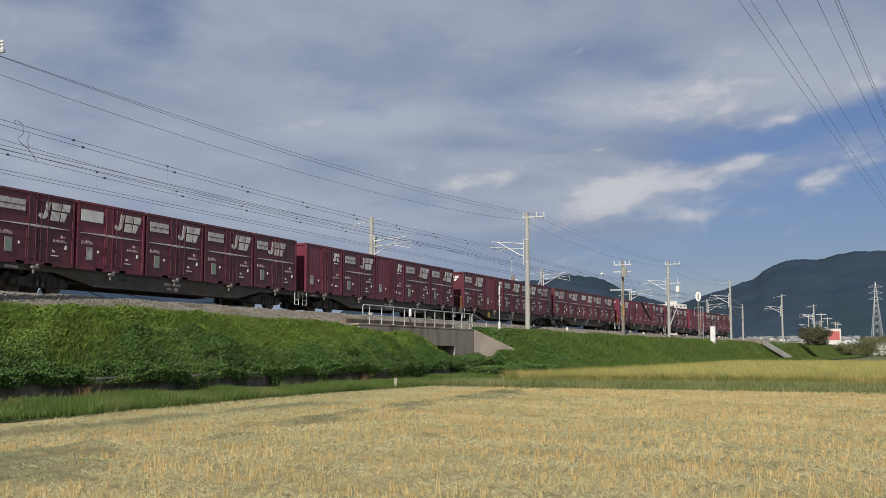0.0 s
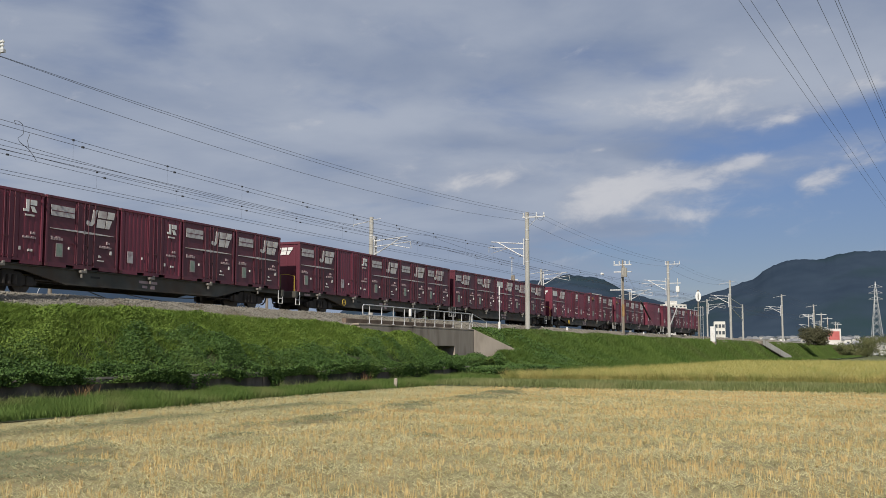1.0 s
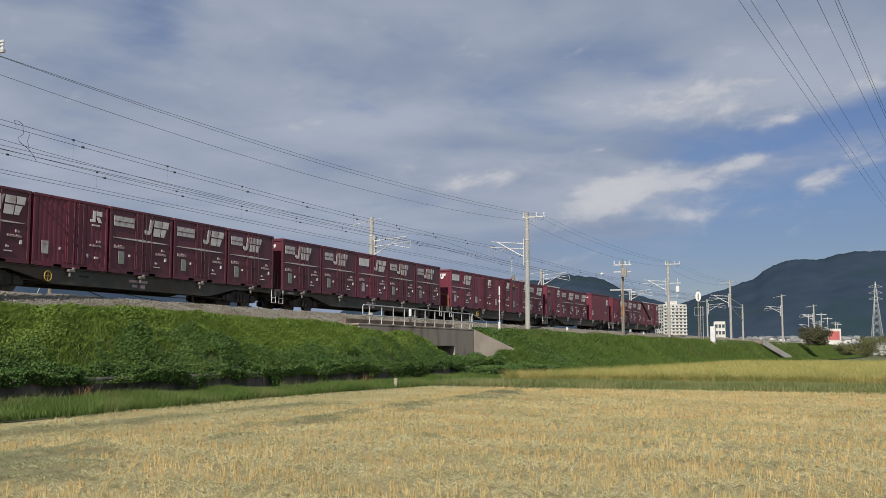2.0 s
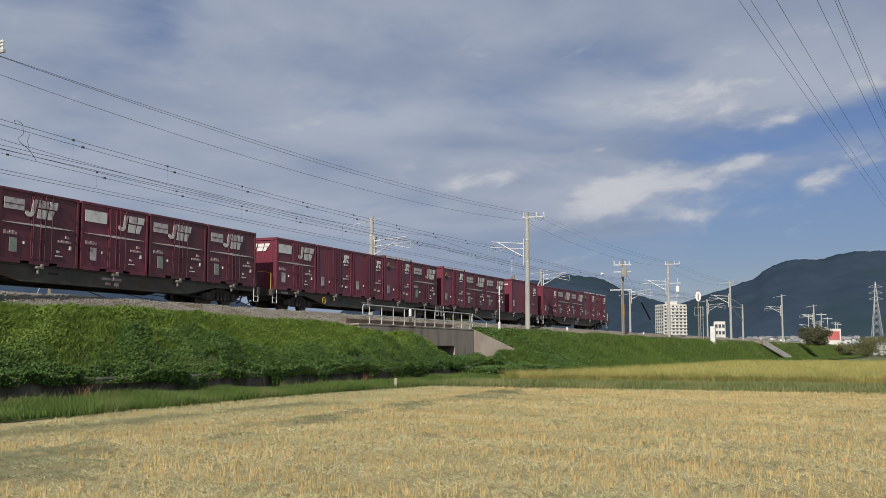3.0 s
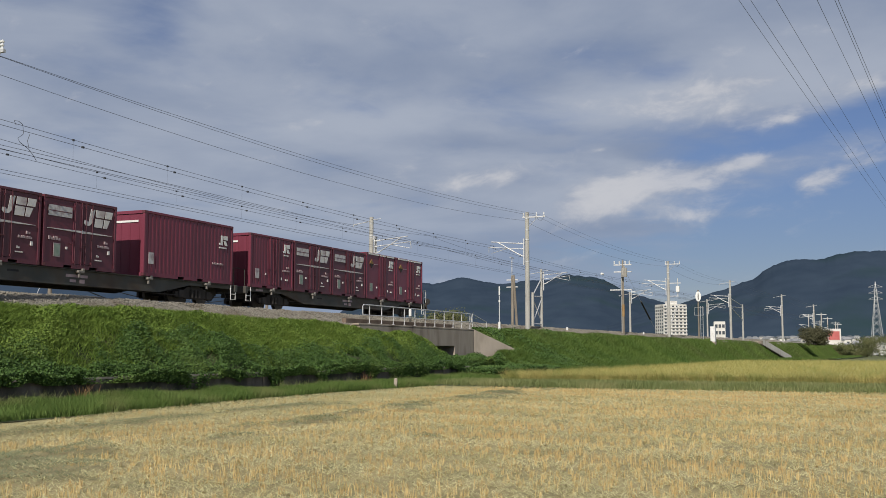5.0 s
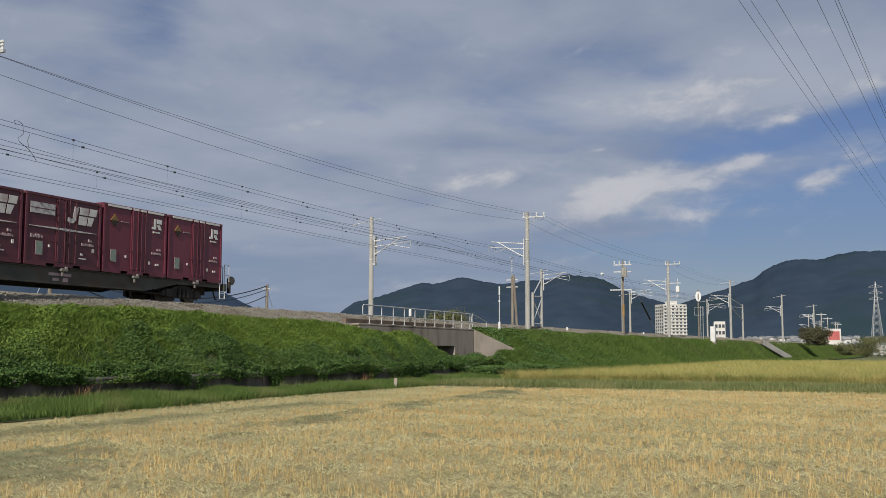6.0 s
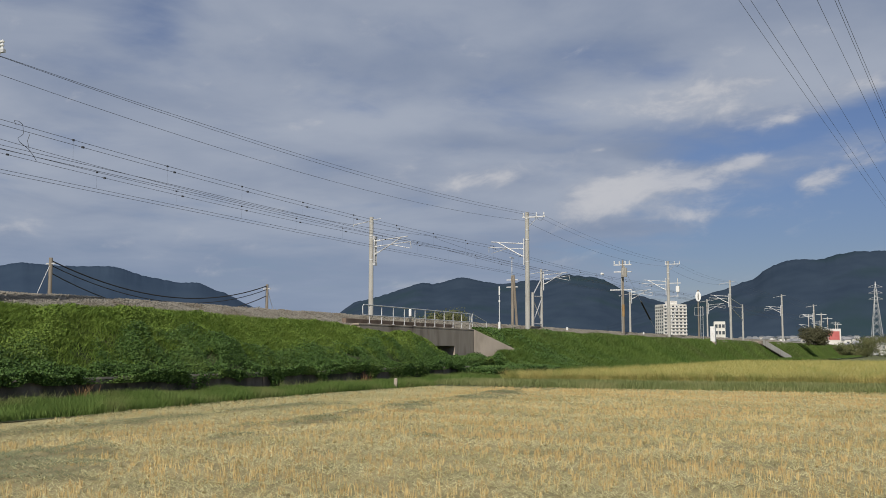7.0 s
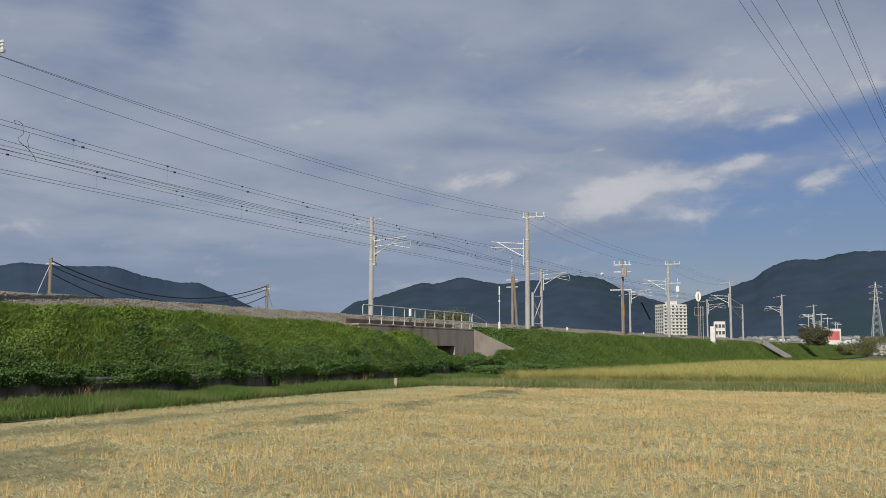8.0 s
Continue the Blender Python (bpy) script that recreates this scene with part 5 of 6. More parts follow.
def build_pylon():
    x, y, _ = polar(0.36, 560)
    ob = thing("lattice_pylon", "grey steel lattice power pylon", "pylon", pose(x, y, 0, 0, 0, 12))
    H, b, t = 36.0, 3.1, 0.7
    s = Shape()
    lv = [0, 5, 9.5, 13.5, 17, 20, 22.5, 25, 27.5, 30, 32]
    half = lambda z: b + (t - b) * min(1, z / 27)
    for sx in (-1, 1):
        for sy in (-1, 1):
            part("leg", Shape().rod((sx * b, sy * b, 0), (sx * t, sy * t, 27), 0.11, n=4).rod((sx * t, sy * t, 27), (0, 0, H), 0.13, n=4), M["galvanised"], ob)
    for z0, z1 in zip(lv, lv[1:]):
        h0, h1 = half(z0), half(z1)
        for sgn in (-1, 1):
            s.rod((sgn * h0, -h0, z0), (sgn * h1, h1, z1), 0.06, n=4).rod((sgn * h0, h0, z0), (sgn * h1, -h1, z1), 0.06, n=4)
            s.rod((-h0, sgn * h0, z0), (h1, sgn * h1, z1), 0.06, n=4).rod((h0, sgn * h0, z0), (-h1, sgn * h1, z1), 0.06, n=4)
    part("lattice", s, M["galvanised"], ob)
    for z in (27.2, 30.2, 33.2):
        part("arm", Shape().rod((0, -3.3, z), (0, 3.3, z), 0.10, n=4).rod((0, -3.3, z), (0, 0, z + 1.4), 0.07, n=4).rod((0, 3.3, z), (0, 0, z + 1.4), 0.07, n=4), M["galvanised"], ob)


def shrub(az, d, w, h, material, label, seed, name="shrub", base=0.0):
    x, y, _ = polar(az, d)
    ob = thing(name, label, "shrub", pose(x, y, base))
    r = np.random.default_rng(seed)
    tr = Shape()
    for i in range(6):
        a = r.uniform(0, 6.28)
        tr.rod((0.2 * math.cos(a), 0.2 * math.sin(a), 0), (w * 0.5 * math.cos(a), w * 0.5 * math.sin(a), h * 0.7), 0.10, 0.03, 6)
    part("stem", tr, M["bark"], ob)
    n = 9000
    k = 30
    cc = np.stack([r.normal(0, w * 0.42, k), r.normal(0, w * 0.42, k), h * (0.08 + 0.75 * r.random(k) ** 0.9)], 1)
    cc[:, 2] *= np.clip(1.15 - 0.25 * (np.hypot(cc[:, 0], cc[:, 1]) / w) ** 2, 0.4, 1)
    q = cc[r.integers(0, k, n)] + r.normal(0, 1, (n, 3)) * np.array([w * 0.15, w * 0.15, h * 0.10])
    q[:, 2] = np.abs(q[:, 2])
    nr = q - np.array([0, 0, h * 0.3])
    nr /= np.linalg.norm(nr, axis=1)[:, None]
    v, f = leaves(q, nr, r.uniform(0.14, 0.36, n) * min(d, 210) / 220)
    part("crown", big_mesh("crown", v, f, material), None, ob)


build_hills()
build_town()
build_pylon()
shrub(3.35, 215, 2.6, 3.6, M["dark_bush"], "dark rounded bush on the embankment", 51, base=2.7)
shrub(23.0, 104, 3.0, 3.0, M["bush"], "brownish bushes behind the railway line", 55, base=2.9)
shrub(32.9, 77, 0.7, 1.7, M["bush"], "small bush beside a wooden pole", 56, base=2.9)
shrub(0.9, 300, 5.5, 5.6, M["bush"], "brownish green bushes beside the road", 52)
shrub(-0.7, 290, 7.0, 6.0, M["bush"], "brownish green bushes beside the road", 53)
shrub(2.0, 280, 4.0, 3.6, M["bush"], "low brownish green bushes beside the road", 54)


def parked_car(az, d, yaw):
    x, y, _ = polar(az, d)
    ob = thing("parked_car", "small white car parked on the road past the field", "car", pose(x, y, 0.0, 0, 0, yaw), "parked cars")
    part("body", Shape().box(-0.85, 0.85, -2.0, 2.0, 0.28, 0.92, 0.12), M["white"], ob)
    part("cabin", Shape().add([(-0.8, -1.7, 0.9), (0.8, -1.7, 0.9), (0.8, 1.2, 0.9), (-0.8, 1.2, 0.9), (-0.66, -1.4, 1.6), (0.66, -1.4, 1.6), (0.66, 0.5, 1.6), (-0.66, 0.5, 1.6)],
                              [(0, 3, 2, 1), (4, 5, 6, 7), (0, 1, 5, 4), (1, 2, 6, 5), (2, 3, 7, 6), (3, 0, 4, 7)]), M["white"], ob)
    for sx in (-1, 1):
        part("side_window", Shape().add([(sx * 0.80, -1.4, 1.0), (sx * 0.80, 0.8, 1.0), (sx * 0.70, 0.4, 1.5), (sx * 0.70, -1.25, 1.5)], [(0, 1, 2, 3)]), M["window"], ob)
        for yy in (-1.25, 1.25):
            part("wheel", Shape().rod((sx * 0.7, yy, 0.3), (sx * 0.88, yy, 0.3), 0.3, n=14), M["rubber"], ob)


parked_car(0.02, 340, 75)
parked_car(0.50, 355, 80)


# ---- the goods train ----
FACE = -1.225  # side of a container that faces the field


def plate(x0, x1, z0, z1, d=0.004, y=FACE):
    return Shape().box(x0, x1, y - d, y + 0.01, z0, z1)


def emblem(x, z, w, h, y):
    """Slanted block emblem: a hook, a notched block and a stepped block, cut by one bar."""
    s = Shape()
    P = lambda pts: s.prism([(x + w * a, z + h * b) for a, b in pts], y - 0.006, y + 0.01)
    P([(0.24, 1.0), (0.38, 1.0), (0.28, 0.22), (0.20, 0.04), (0.07, 0.02), (0.0, 0.14), (0.02, 0.32), (0.10, 0.32), (0.13, 0.24), (0.17, 0.27)])
    P([(0.42, 1.0), (0.71, 1.0), (0.69, 0.58), (0.40, 0.58)])
    P([(0.39, 0.50), (0.67, 0.50), (0.63, 0.0), (0.35, 0.0)])
    P([(0.75, 1.0), (1.0, 1.0), (0.96, 0.58), (0.73, 0.58)])
    P([(0.71, 0.50), (0.90, 0.50), (0.80, 0.0), (0.67, 0.0)])
    return s


def small_emblem(x, z, w, h, y):
    s = Shape()
    P = lambda pts: s.prism([(x + w * a, z + h * b) for a, b in pts], y - 0.006, y + 0.01)
    P([(0.20, 1.0), (0.42, 1.0), (0.42, 0.06), (0.0, 0.06), (0.0, 0.26), (0.20, 0.26)])
    P([(0.52, 1.0), (1.0, 1.0), (1.0, 0.60), (0.52, 0.60)])
    P([(0.52, 0.50), (0.80, 0.50), (1.0, 0.06), (0.70, 0.06)])
    return s


def bars(ob, name, spans, material):
    """Small painted bars on the side, each a part."""
    for x0, x1, z0, z1 in spans:
        w = 0.62 * (z1 - z0)
        n = max(1, round((x1 - x0) / (1.45 * w)))
        row = Shape()
        for i in range(n):
            a = x0 + (x1 - x0) * i / n
            row.box(a, a + w, FACE - 0.004, FACE + 0.04, z0, z1 - 0.3 * (z1 - z0) * ((i * 7) % 3 == 1))
        strip = part(name, row, material, ob)
        if n > 1:
            tagged(strip, kind="stuff")


def corner_fittings(ob, L, H):
    fit = Shape().box(-0.08, 0.08, -0.08, 0.08, -0.06, 0.06, 0.012)
    me = fit.mesh("corner_fitting", M["rod"])
    for sx in (-1, 1):
        for sy in (-1, 1):
            for z in (0.062, H - 0.062):
                part("corner_fitting", me, None, ob, m=pose(sx * (L / 2 - 0.075), sy * (1.225 - 0.075), z))


def container_shell(ob, L, H, paint, ribs, seed):
    h = L / 2
    body = Shape().box(-h + 0.05, h - 0.05, FACE + 0.035, 1.19, 0.10, H - 0.05)
    part("body", body, M[paint], ob)
    fr = Shape()
    for sx in (-1, 1):
        a, b = sorted((sx * h, sx * (h - 0.11)))
        for y0, y1 in ((FACE, FACE + 0.11), (1.115, 1.225)):
            fr.box(a, b, y0, y1, 0.12, H - 0.12, 0.012)
        a, b = sorted((sx * h, sx * (h - 0.07)))
        fr.box(a, b, FACE + 0.11, 1.115, 0.0, 0.14).box(a, b, FACE + 0.11, 1.115, H - 0.12, H)
    for y0, y1 in ((FACE, FACE + 0.09), (1.135, 1.225)):
        fr.box(-h + 0.11, h - 0.11, y0, y1, H - 0.10, H, 0.012)
    part("frame", fr, M[paint], ob)
    # bottom rail with two fork pockets
    for y0, y1 in ((FACE, FACE + 0.09), (1.135, 1.225)):
        part("bottom_rail", Shape().prism([(-h + 0.11, 0.0), (-0.85, 0.0), (-0.85, 0.10), (-0.45, 0.10), (-0.45, 0.0), (0.45, 0.0), (0.45, 0.10), (0.85, 0.10), (0.85, 0.0), (h - 0.11, 0.0),
                                           (h - 0.11, 0.15), (-h + 0.11, 0.15)], y0, y1), M[paint], ob)
    part("fork_pocket", Shape().box(-0.85, -0.45, FACE + 0.02, 1.2, 0.0, 0.02).box(0.45, 0.85, FACE + 0.02, 1.2, 0.0, 0.02), M["bogie"], ob, "dark fork pockets")
    roof = Shape()
    k = int(L / 0.3)
    for i in range(k):
        x = -h + 0.15 + i * (L - 0.3) / k
        roof.box(x, x + 0.12, -1.1, 1.1, H - 0.05, H - 0.02)
    part("roof_rib", roof, M[paint], ob)
    er = Shape()
    for sx in (-1, 1):
        for i in range(5):
            y = -0.9 + i * 0.45
            a, b = sorted((sx * (h - 0.05), sx * (h - 0.041)))
            er.box(a, b, y - 0.05, y + 0.05, 0.16, H - 0.14)
    part("end_rib", er, M[paint], ob)
    if ribs:
        rb = Shape()
        n = int((L - 0.3) / 0.24)
        for i in range(n):
            x = -h + 0.2 + (i + 0.5) * (L - 0.4) / n
            rb.prism([(x - 0.05, 0.16), (x + 0.05, 0.16), (x + 0.05, H - 0.12), (x - 0.05, H - 0.12)], FACE + 0.024, FACE + 0.04)
        part("side_rib", rb, M[paint], ob)
    corner_fittings(ob, L, H)


def side_doors(ob, H, paint, x0, xc, x1):
    for a, b in ((x0, xc), (xc, x1)):
        part("door", Shape().box(a + 0.012, b - 0.012, FACE + 0.008, FACE + 0.04, 0.17, H - 0.12, 0.01), M[paint], ob)
    for x in (x0 + 0.09, xc - 0.10, xc + 0.12, x1 - 0.08):
        part("lock_rod", Shape().rod((x, FACE - 0.008, 0.14), (x, FACE - 0.008, H - 0.10), 0.013, n=6).box(x - 0.03, x + 0.03, FACE - 0.02, FACE + 0.01, 0.2, 0.28).box(x - 0.03, x + 0.03, FACE - 0.02, FACE + 0.01, H - 0.3, H - 0.22), M[paint] if x < xc + 0.3 else M["rod"], ob)
    for x in (x0 + 0.10, xc + 0.13):
        part("handle", Shape().box(x - 0.24, x + 0.02, FACE - 0.03, FACE - 0.012, 0.86, 0.90), M["rod"], ob)


def container_a(solid, near_board=False):
    L, H = 3.715, 2.5
    ob = thing("freight_container", ("crimson" if solid else "maroon") + " steel freight container with white emblem and stripe", "container", group="containers on the train")
    paint = "crimson" if solid else "maroon"
    container_shell(ob, L, H, paint, False, 1)
    side_doors(ob, H, paint, -0.42, 0.10, 0.62)
    y = FACE - 0.004
    if solid:
        part("info_board", plate(-1.66, -0.52, 1.78, 2.20), M["white"], ob, "plain white board")
    else:
        e = -0.76 if near_board else -0.50
        part("info_board", plate(-1.64, e, 1.79, 2.17, 0.004), M["board"], ob, "worn white board with a dark line")
        part("text_bar", plate(-1.62, e - 0.02, 1.955, 1.985, 0.007), M["maroon"], ob)
    part("emblem", emblem(-0.72 if near_board else 0.10, 1.60, 1.52, 0.64, FACE), M["mark"], ob, "worn white slanted block emblem")
    part("stripe", Shape().prism([(-1.66, 1.335), (-1.66, 1.35), (-0.1, 1.385), (0.02, 1.385), (0.02, 1.30), (-0.1, 1.315)], FACE - 0.008, FACE + 0.04)
         .prism([(0.03, 1.385), (0.2, 1.385), (1.60, 1.352), (1.60, 1.337), (0.2, 1.31), (0.03, 1.30)], FACE - 0.008, FACE + 0.04), M["mark"], ob, "tapering white stripe")
    part("stripe_mark", Shape().box(0.0, 0.05, FACE - 0.012, FACE, 1.28, 1.42), M["white"], ob)
    bars(ob, "name_bar", ((-1.60, -1.0, 0.94, 1.07),), M["faint"])
    part("sticker", plate(-1.34, -1.05, 0.38, 0.82), M["green_label"] if not solid else M["board"], ob, "pale printed sticker")
    part("sticker_edge", plate(-1.36, -1.03, 0.36, 0.84, 0.002), M["faint"], ob)
    bars(ob, "number_bar", ((0.86, 1.50, 0.86, 0.95), (1.22, 1.42, 1.02, 1.12),), M["faint"])
    bars(ob, "small_label", ((-0.74, -0.62, 0.66, 0.75), (0.82, 0.95, 0.50, 0.58), (1.42, 1.56, 0.64, 0.78), (0.75, 1.1, 0.36, 0.40),), M["mark"])
    e = emblem(-0.30, 1.86, 1.12, 0.36, 0)
    e.v = [(-L / 2 + 0.016 + p[1] * 0.6, -p[0], p[2]) for p in e.v]
    part("end_emblem", e, M["white"], ob, "white slanted emblem on the end wall")
    return ob


def container_b(hazard):
    H = 2.6 if hazard else 2.5
    L = 3.715
    ob = thing("freight_container", "crimson steel freight container with yellow warning diamond and white top bars" if hazard else "plain crimson steel freight container with small white emblem", "container", group="containers on the train")
    container_shell(ob, L, H, "crimson", not hazard, 2)
    side_doors(ob, H, "crimson", -0.30, 0.18, 0.62)
    part("emblem", small_emblem(0.92, H - 0.74, 0.60, 0.44, FACE - (0.0 if hazard else 0.0)), M["white"], ob, "small white emblem")
    part("name_bar", Shape().box(1.02, 1.42, FACE - 0.004, FACE + 0.04, H - 0.86, H - 0.80), M["mark"], ob)
    part("sticker", plate(-1.43, -1.14, 0.44, 0.86), M["green_label"] if hazard else M["board"], ob)
    part("sticker_edge", plate(-1.45, -1.12, 0.42, 0.88, 0.002), M["faint"], ob)
    bars(ob, "number_bar", ((0.95, 1.55, 0.88, 0.96), (1.28, 1.5, 1.03, 1.12),), M["faint"])
    bars(ob, "small_label", ((-0.60, -0.48, 0.62, 0.71), (0.78, 0.90, 0.46, 0.58), (1.2, 1.4, 0.44, 0.52),), M["mark"])
    if hazard:
        part("top_bar", Shape().box(-1.62, -0.32, FACE - 0.014, FACE, H - 0.11, H - 0.03).box(-0.2, 0.12, FACE - 0.014, FACE, H - 0.11, H - 0.03)
             .box(0.22, 0.56, FACE - 0.014, FACE, H - 0.11, H - 0.03).box(0.68, 1.64, FACE - 0.014, FACE, H - 0.11, H - 0.03), M["white"], ob, "white bars along the top edge")
        part("warning_diamond", Shape().prism([(-1.46, H - 0.62), (-1.24, H - 0.38), (-1.02, H - 0.62)], FACE - 0.004, FACE + 0.04), M["faded_yellow"], ob, "faded brownish yellow half of the diamond")
        part("warning_diamond", Shape().prism([(-1.46, H - 0.625), (-1.02, H - 0.625), (-1.24, H - 0.87)], FACE - 0.004, FACE + 0.04), M["bogie"], ob, "dark half of the diamond")
        part("text_bar", Shape().box(-0.88, -0.44, FACE - 0.004, FACE + 0.04, H - 0.64, H - 0.61), M["faint"], ob)
    e = Shape().box(-L / 2 + 0.012, -L / 2 + 0.04, -0.7, 0.4, H - 0.42, H - 0.34).box(-L / 2 + 0.012, -L / 2 + 0.04, -0.8, 0.5, H - 0.10, H - 0.02) if hazard else Shape().box(-L / 2 + 0.012, -L / 2 + 0.04, -0.5, 0.5, H - 0.42, H - 0.34)
    part("end_bar", e, M["white"], ob)
    return ob


def container_d():
    L, H = 6.058, 2.6
    ob = thing("freight_container", "long ribbed crimson freight container with small emblem", "container", group="containers on the train")
    container_shell(ob, L, H, "crimson", True, 3)
    part("emblem", small_emblem(L / 2 - 1.05, H - 0.95, 0.62, 0.46, FACE), M["white"], ob, "small white emblem")
    part("name_bar", Shape().box(L / 2 - 1.0, L / 2 - 0.5, FACE - 0.004, FACE + 0.04, H - 1.06, H - 1.0), M["mark"], ob)
    bars(ob, "number_bar", ((L / 2 - 1.5, L / 2 - 0.7, 0.8, 0.88),), M["faint"])
    part("sticker", plate(-L / 2 + 0.3, -L / 2 + 0.6, 0.5, 0.95), M["board"], ob)
    part("end_bar", Shape().box(-L / 2 + 0.012, -L / 2 + 0.04, -0.9, 0.9, H - 0.46, H - 0.38), M["white"], ob)
    return ob


def make_wagon(wheel_brake=False):
    """A flat container wagon; its origin lies on the rail at mid length."""
    ob = thing("flat_wagon", "dark grey fish-bellied container flat wagon", "wagon", group="wagons of the train")
    sill = Shape()
    for y0, y1 in ((-1.12, -1.02), (1.02, 1.12)):
        sill.prism([(-9.7, 0.80), (-6.6, 0.80), (-4.6, 0.42), (4.6, 0.42), (6.6, 0.80), (9.7, 0.80), (9.7, 0.98), (-9.7, 0.98)], y0, y1)
    part("side_sill", sill, M["steel_dark"], ob)
    fl = Shape()
    for y0, y1 in ((-1.18, -1.0), (1.0, 1.18)):
        fl.box(-9.75, 9.75, y0, y1, 0.955, 0.985)
        fl.box(-4.6, 4.6, y0, y1, 0.41, 0.43)
    part("flange", fl, M["steel_dark"], ob)
    part("deck", Shape().box(-9.7, 9.7, -1.0, 1.0, 0.88, 0.955), M["bogie"], ob)
    part("centre_beam", Shape().box(-9.6, 9.6, -0.3, 0.3, 0.5, 0.88), M["bogie"], ob)
    cross = Shape().box(-0.06, 0.06, -1.0, 1.0, 0.7, 0.88).mesh("cross_beam", M["bogie"])
    for i in range(9):
        part("cross_beam", cross, None, ob, m=pose(-8.0 + i * 2.0, 0, 0))
    for sx in (-1, 1):
        a, b = sorted((sx * 9.7, sx * 9.9))
        part("end_beam", Shape().box(a, b, -1.25, 1.25, 0.68, 1.0, 0.02), M["steel_dark"], ob)
        a, b = sorted((sx * 9.9, sx * 10.25))
        part("coupler", Shape().box(a, b, -0.16, 0.16, 0.72, 0.96, 0.04), M["bogie"], ob)
        for y in (-0.55, 0.5):
            hose = Shape().path([(sx * 9.85, y, 0.72), (sx * 9.95, y, 0.50), (sx * 10.08, y + 0.04, 0.36), (sx * 10.2, y + 0.06, 0.34)], 0.035, 6)
            part("brake_hose", hose, M["rubber"], ob, "black hanging brake hose")
        for y in (-1.2, 1.2):
            x = sx * 9.62
            part("step", Shape().path([(x - 0.18, y, 0.98), (x - 0.18, y, 0.34), (x + 0.18, y, 0.34), (x + 0.18, y, 0.98)], 0.018, 6).rod((x - 0.18, y, 0.58), (x + 0.18, y, 0.58), 0.016), M["white"], ob, "white painted step")
        part("grab_rail", Shape().path([(sx * 9.8, -1.1, 1.0), (sx * 9.8, -1.1, 1.75), (sx * 9.8, -0.7, 1.85), (sx * 9.8, -0.3, 1.85), (sx * 9.8, -0.25, 1.0)], 0.022, 6), M["yellow"] if sx < 0 and wheel_brake else M["steel_dark"], ob, "yellow grab rail" if sx < 0 and wheel_brake else "")
    # bogies
    wheel = Shape().rod((0, -0.07, 0), (0, 0.06, 0), 0.42, n=24).rod((0, 0.06, 0), (0, 0.09, 0), 0.455, n=24).rod((0, -0.12, 0), (0, -0.07, 0), 0.13, n=12).mesh("wheel", M["wheel"])
    side = Shape()
    for y in (-0.92, 0.92):
        side.prism([(-1.30, 0.30), (-0.75, 0.30), (-0.55, 0.24), (0.55, 0.24), (0.75, 0.30), (1.30, 0.30), (1.30, 0.52), (0.80, 0.56), (0.50, 0.74), (-0.50, 0.74), (-0.80, 0.56), (-1.30, 0.52)], y - 0.07, y + 0.07)
        for x in (-0.95, 0.95):
            side.box(x - 0.16, x + 0.16, y - 0.13, y + 0.13, 0.26, 0.60, 0.03)
        for x in (-0.25, 0, 0.25):
            side.rod((x, y - 0.1, 0.30), (x, y - 0.1, 0.62), 0.09, n=10)
    side.box(-0.28, 0.28, -1.0, 1.0, 0.42, 0.80)
    side = side.mesh("bogie", M["bogie"])
    axle = Shape().rod((0, -0.95, 0), (0, 0.95, 0), 0.075, n=10).mesh("axle", M["wheel"])
    for x in (-7.1, 7.1):
        bg = part("bogie", side, None, ob, "dark greasy bogie", m=pose(x, 0, 0))
        for dx in (-0.95, 0.95):
            part("axle", axle, None, bg, m=pose(dx, 0, 0.43))
            for y, rz in ((-0.56, 0), (0.56, 180)):
                part("wheel", wheel, None, bg, m=pose(dx, y, 0.43, 0, 0, rz))
    # fittings on the side that faces the field
    for i in range(5):
        x = -7.67 + i * 3.835
        part("container_lock", Shape().box(x - 0.16, x + 0.16, -1.30, -1.12, 0.86, 0.96, 0.02).box(x - 0.08, x - 0.02, -1.26, -1.20, 0.70, 0.88).box(x + 0.04, x + 0.16, -1.30, -1.22, 0.94, 1.03, 0.02), M["lock"], ob, "dull steel container lock")
    part("brake_gear", Shape().box(-3.4, -2.4, -0.9, -0.4, 0.46, 0.8, 0.05).rod((-1.8, -0.6, 0.6), (-0.7, -0.6, 0.6), 0.18, n=14).rod((-5.9, -1.0, 0.5), (5.9, -1.0, 0.36), 0.025), M["bogie"], ob)
    part("number_bar", Shape().box(-0.6, 0.5, -1.125, -1.11, 0.70, 0.80).box(-0.4, -0.1, -1.125, -1.11, 0.52, 0.62).box(0.1, 0.35, -1.125, -1.11, 0.50, 0.64), M["faint"], ob)
    part("plate", Shape().box(-8.9, -8.3, -1.13, -1.11, 0.84, 0.93), M["faint"], ob)
    part("slot", Shape().box(-3.3, -2.8, -1.125, -1.11, 0.72, 0.79), M["rubber"], ob)
    if wheel_brake:
        part("brake_wheel", Shape().torus((-4.9, -1.2, 0.66), 0.17, 0.02).rod((-5.07, -1.2, 0.66), (-4.73, -1.2, 0.66), 0.012).rod((-4.9, -1.2, 0.49), (-4.9, -1.2, 0.83), 0.012), M["yellow"], ob, "yellow brake wheel")
    return ob


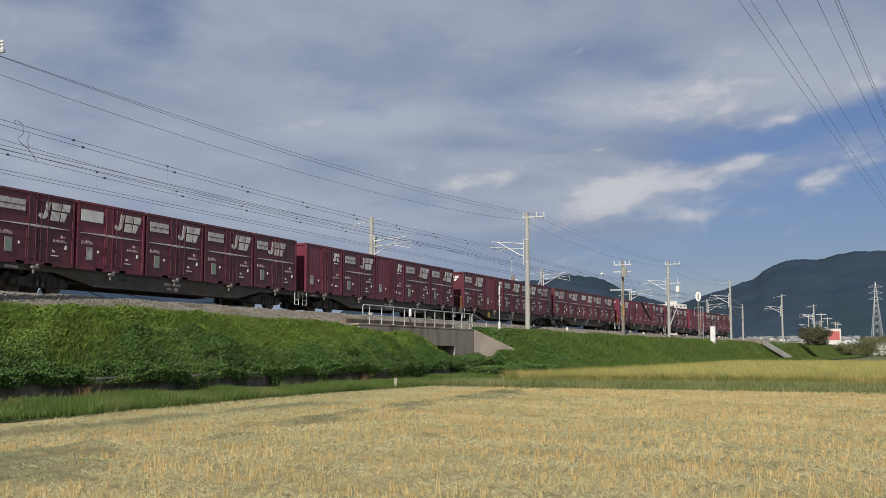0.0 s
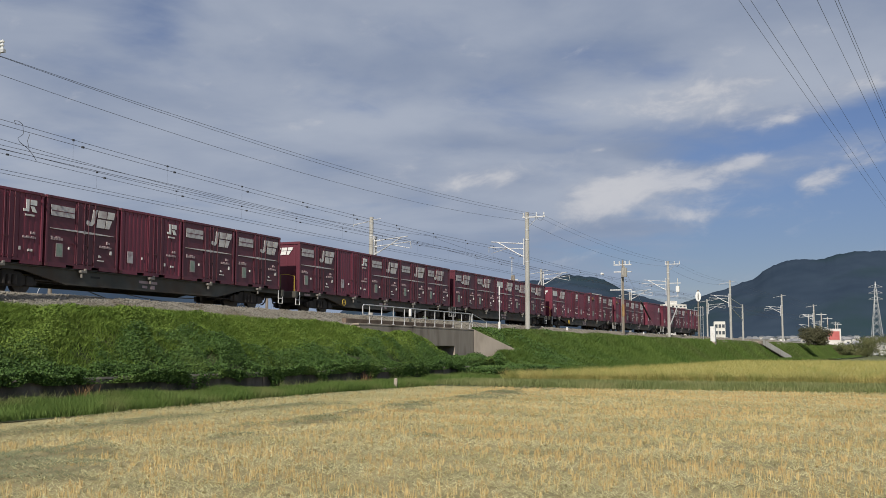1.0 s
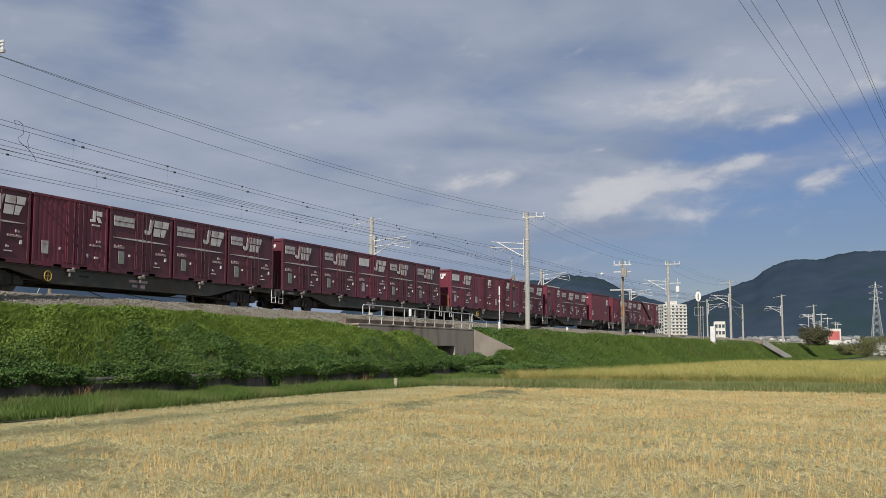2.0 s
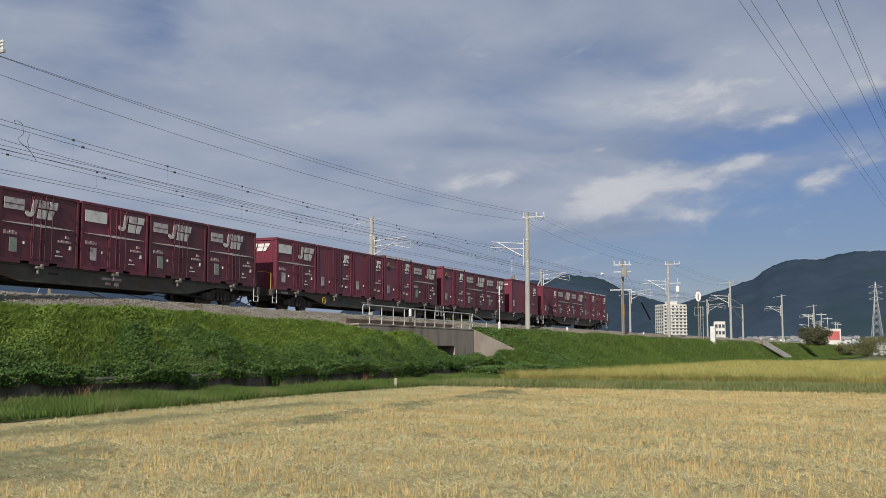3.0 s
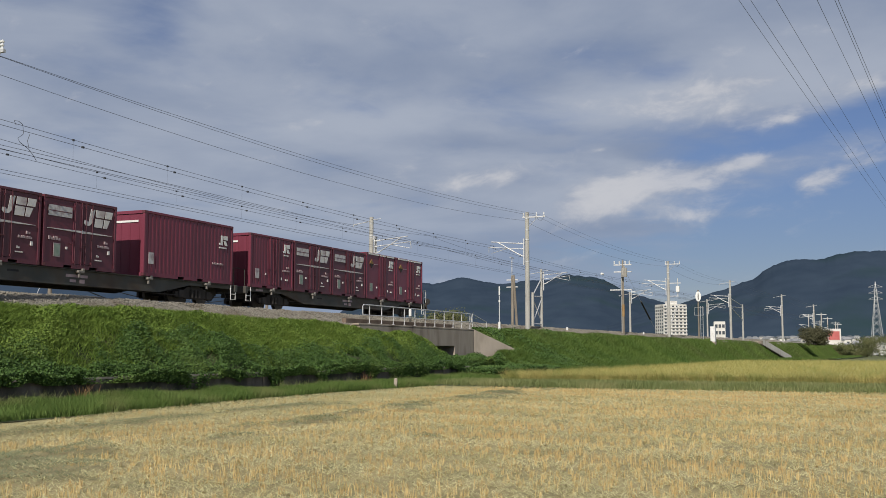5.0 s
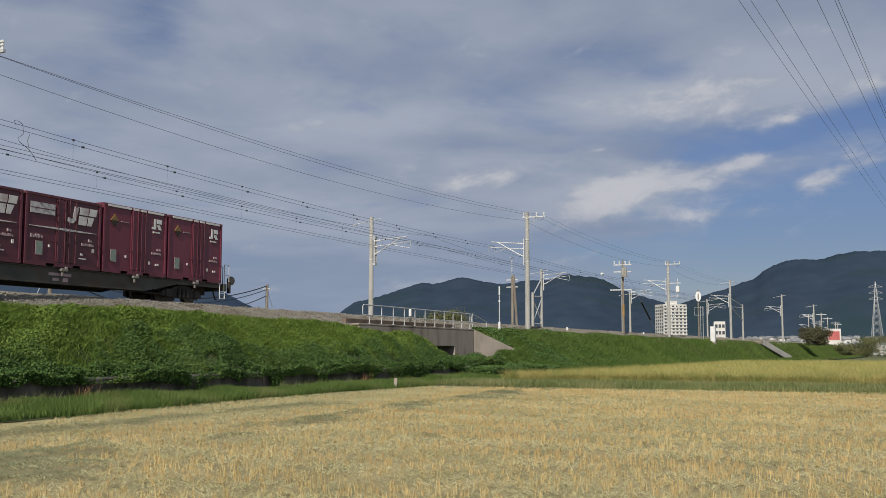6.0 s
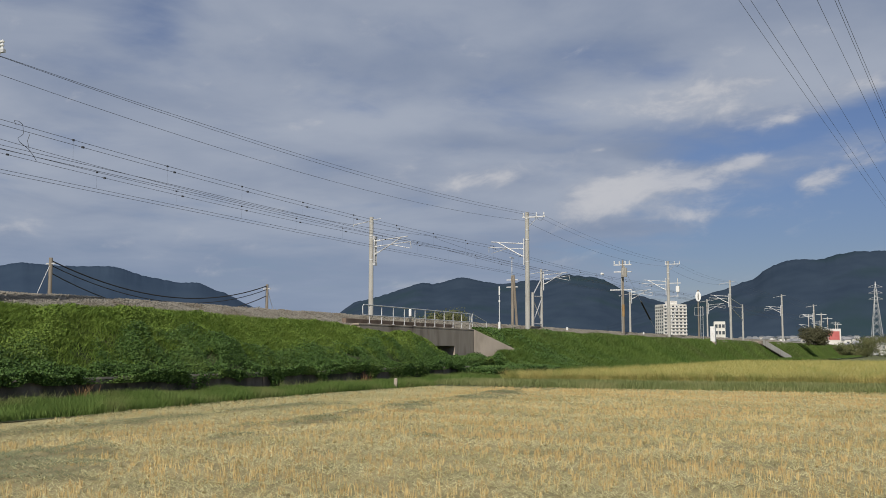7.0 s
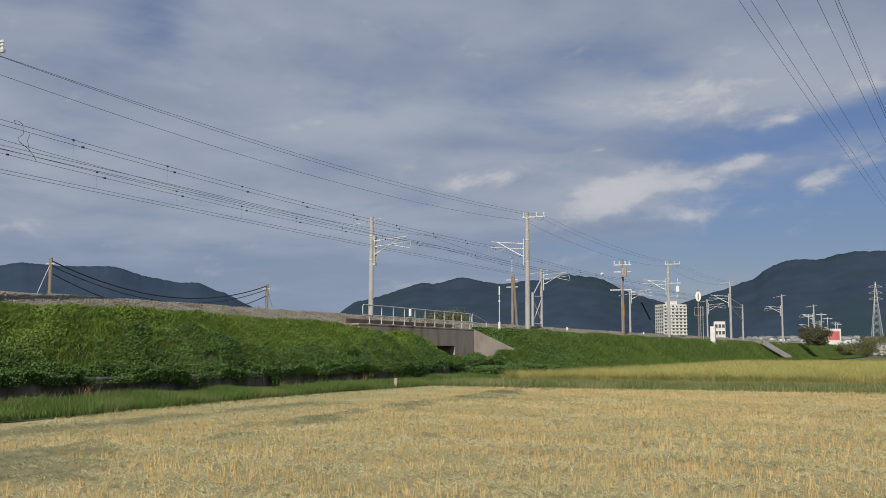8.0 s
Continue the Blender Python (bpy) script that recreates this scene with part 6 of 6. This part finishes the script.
def tail_gear(ob):
    part("tail_rail", Shape().path([(9.85, -1.15, 1.0), (9.85, -1.15, 1.85), (10.15, -1.15, 1.85), (10.2, -1.15, 1.75), (10.2, -1.15, 0.9)], 0.02, 6).rod((9.85, -1.15, 1.4), (10.2, -1.15, 1.4), 0.016), M["galvanised"], ob, "grey end handrail")
    part("tail_disc", Shape().rod((10.22, -1.22, 1.16), (10.26, -1.22, 1.16), 0.2, n=24), M["rubber"], ob, "dark round tail marker")
    part("tail_bracket", Shape().box(10.12, 10.22, -1.24, -1.1, 0.6, 1.1), M["bogie"], ob)


# containers from front to back; rear ends of the seven wagons at the start
TRAIN = [("a", "S", "a", "a", "l"), ("b", "a", "b", "a", "a"), ("a", "b", "a", "a", "l"), ("l", "l", "S", "l", "l"), ("S", "b", "b", "h", "a"), ("h", "a", "a", "d"), ("b", "a", "a", "h", "h")]
REAR = [44.34, 64.36, 85.25, 105.18, 126.06, 146.13, 166.63]
MAKE = {"a": lambda: container_a(False), "S": lambda: container_a(True), "l": lambda: container_a(False, True), "b": lambda: container_b(False), "h": lambda: container_b(True), "d": container_d}
MOVERS = []


def build_train():
    made = {}
    wagons = {}
    for i, (load, rear) in enumerate(zip(TRAIN, REAR)):
        mid = rear - 9.5275
        braked = i in (2, 4)
        if i == 6:
            w = make_wagon()
            tail_gear(w)
            tagged(w, "dark grey container flat wagon with tail marker disc")
        elif braked not in wagons:
            w = wagons[braked] = make_wagon(braked)
            if braked:
                tagged(w, "dark grey container flat wagon with a yellow brake wheel")
        else:
            w = copy_thing(wagons[braked], Matrix())
        MOVERS.append((w, mid, 0.0, RAIL_Z))
        x = -9.5275
        for kind in load:
            L = 6.058 if kind == "d" else 3.715
            if kind == "d":
                x = 9.5275 - L
            if kind in made:
                c = copy_thing(made[kind], Matrix())
            else:
                c = made[kind] = MAKE[kind]()
            MOVERS.append((c, mid, x + L / 2, RAIL_Z + 1.0))
            x += L + 0.12


build_train()


def motions():
    steps = [i * 0.5 for i in range(17)]
    for ob, mid, dx, z in MOVERS:
        rows = []
        for t in steps:
            x = mid - 21.546 * t + 0.019 * t * t
            a = line_yaw(x)
            rows.append((t, pose(x + dx * math.cos(radians(a)), line_y(x) + dx * math.sin(radians(a)), z, 0, 0, a)))
        walk(ob, rows)


motions()
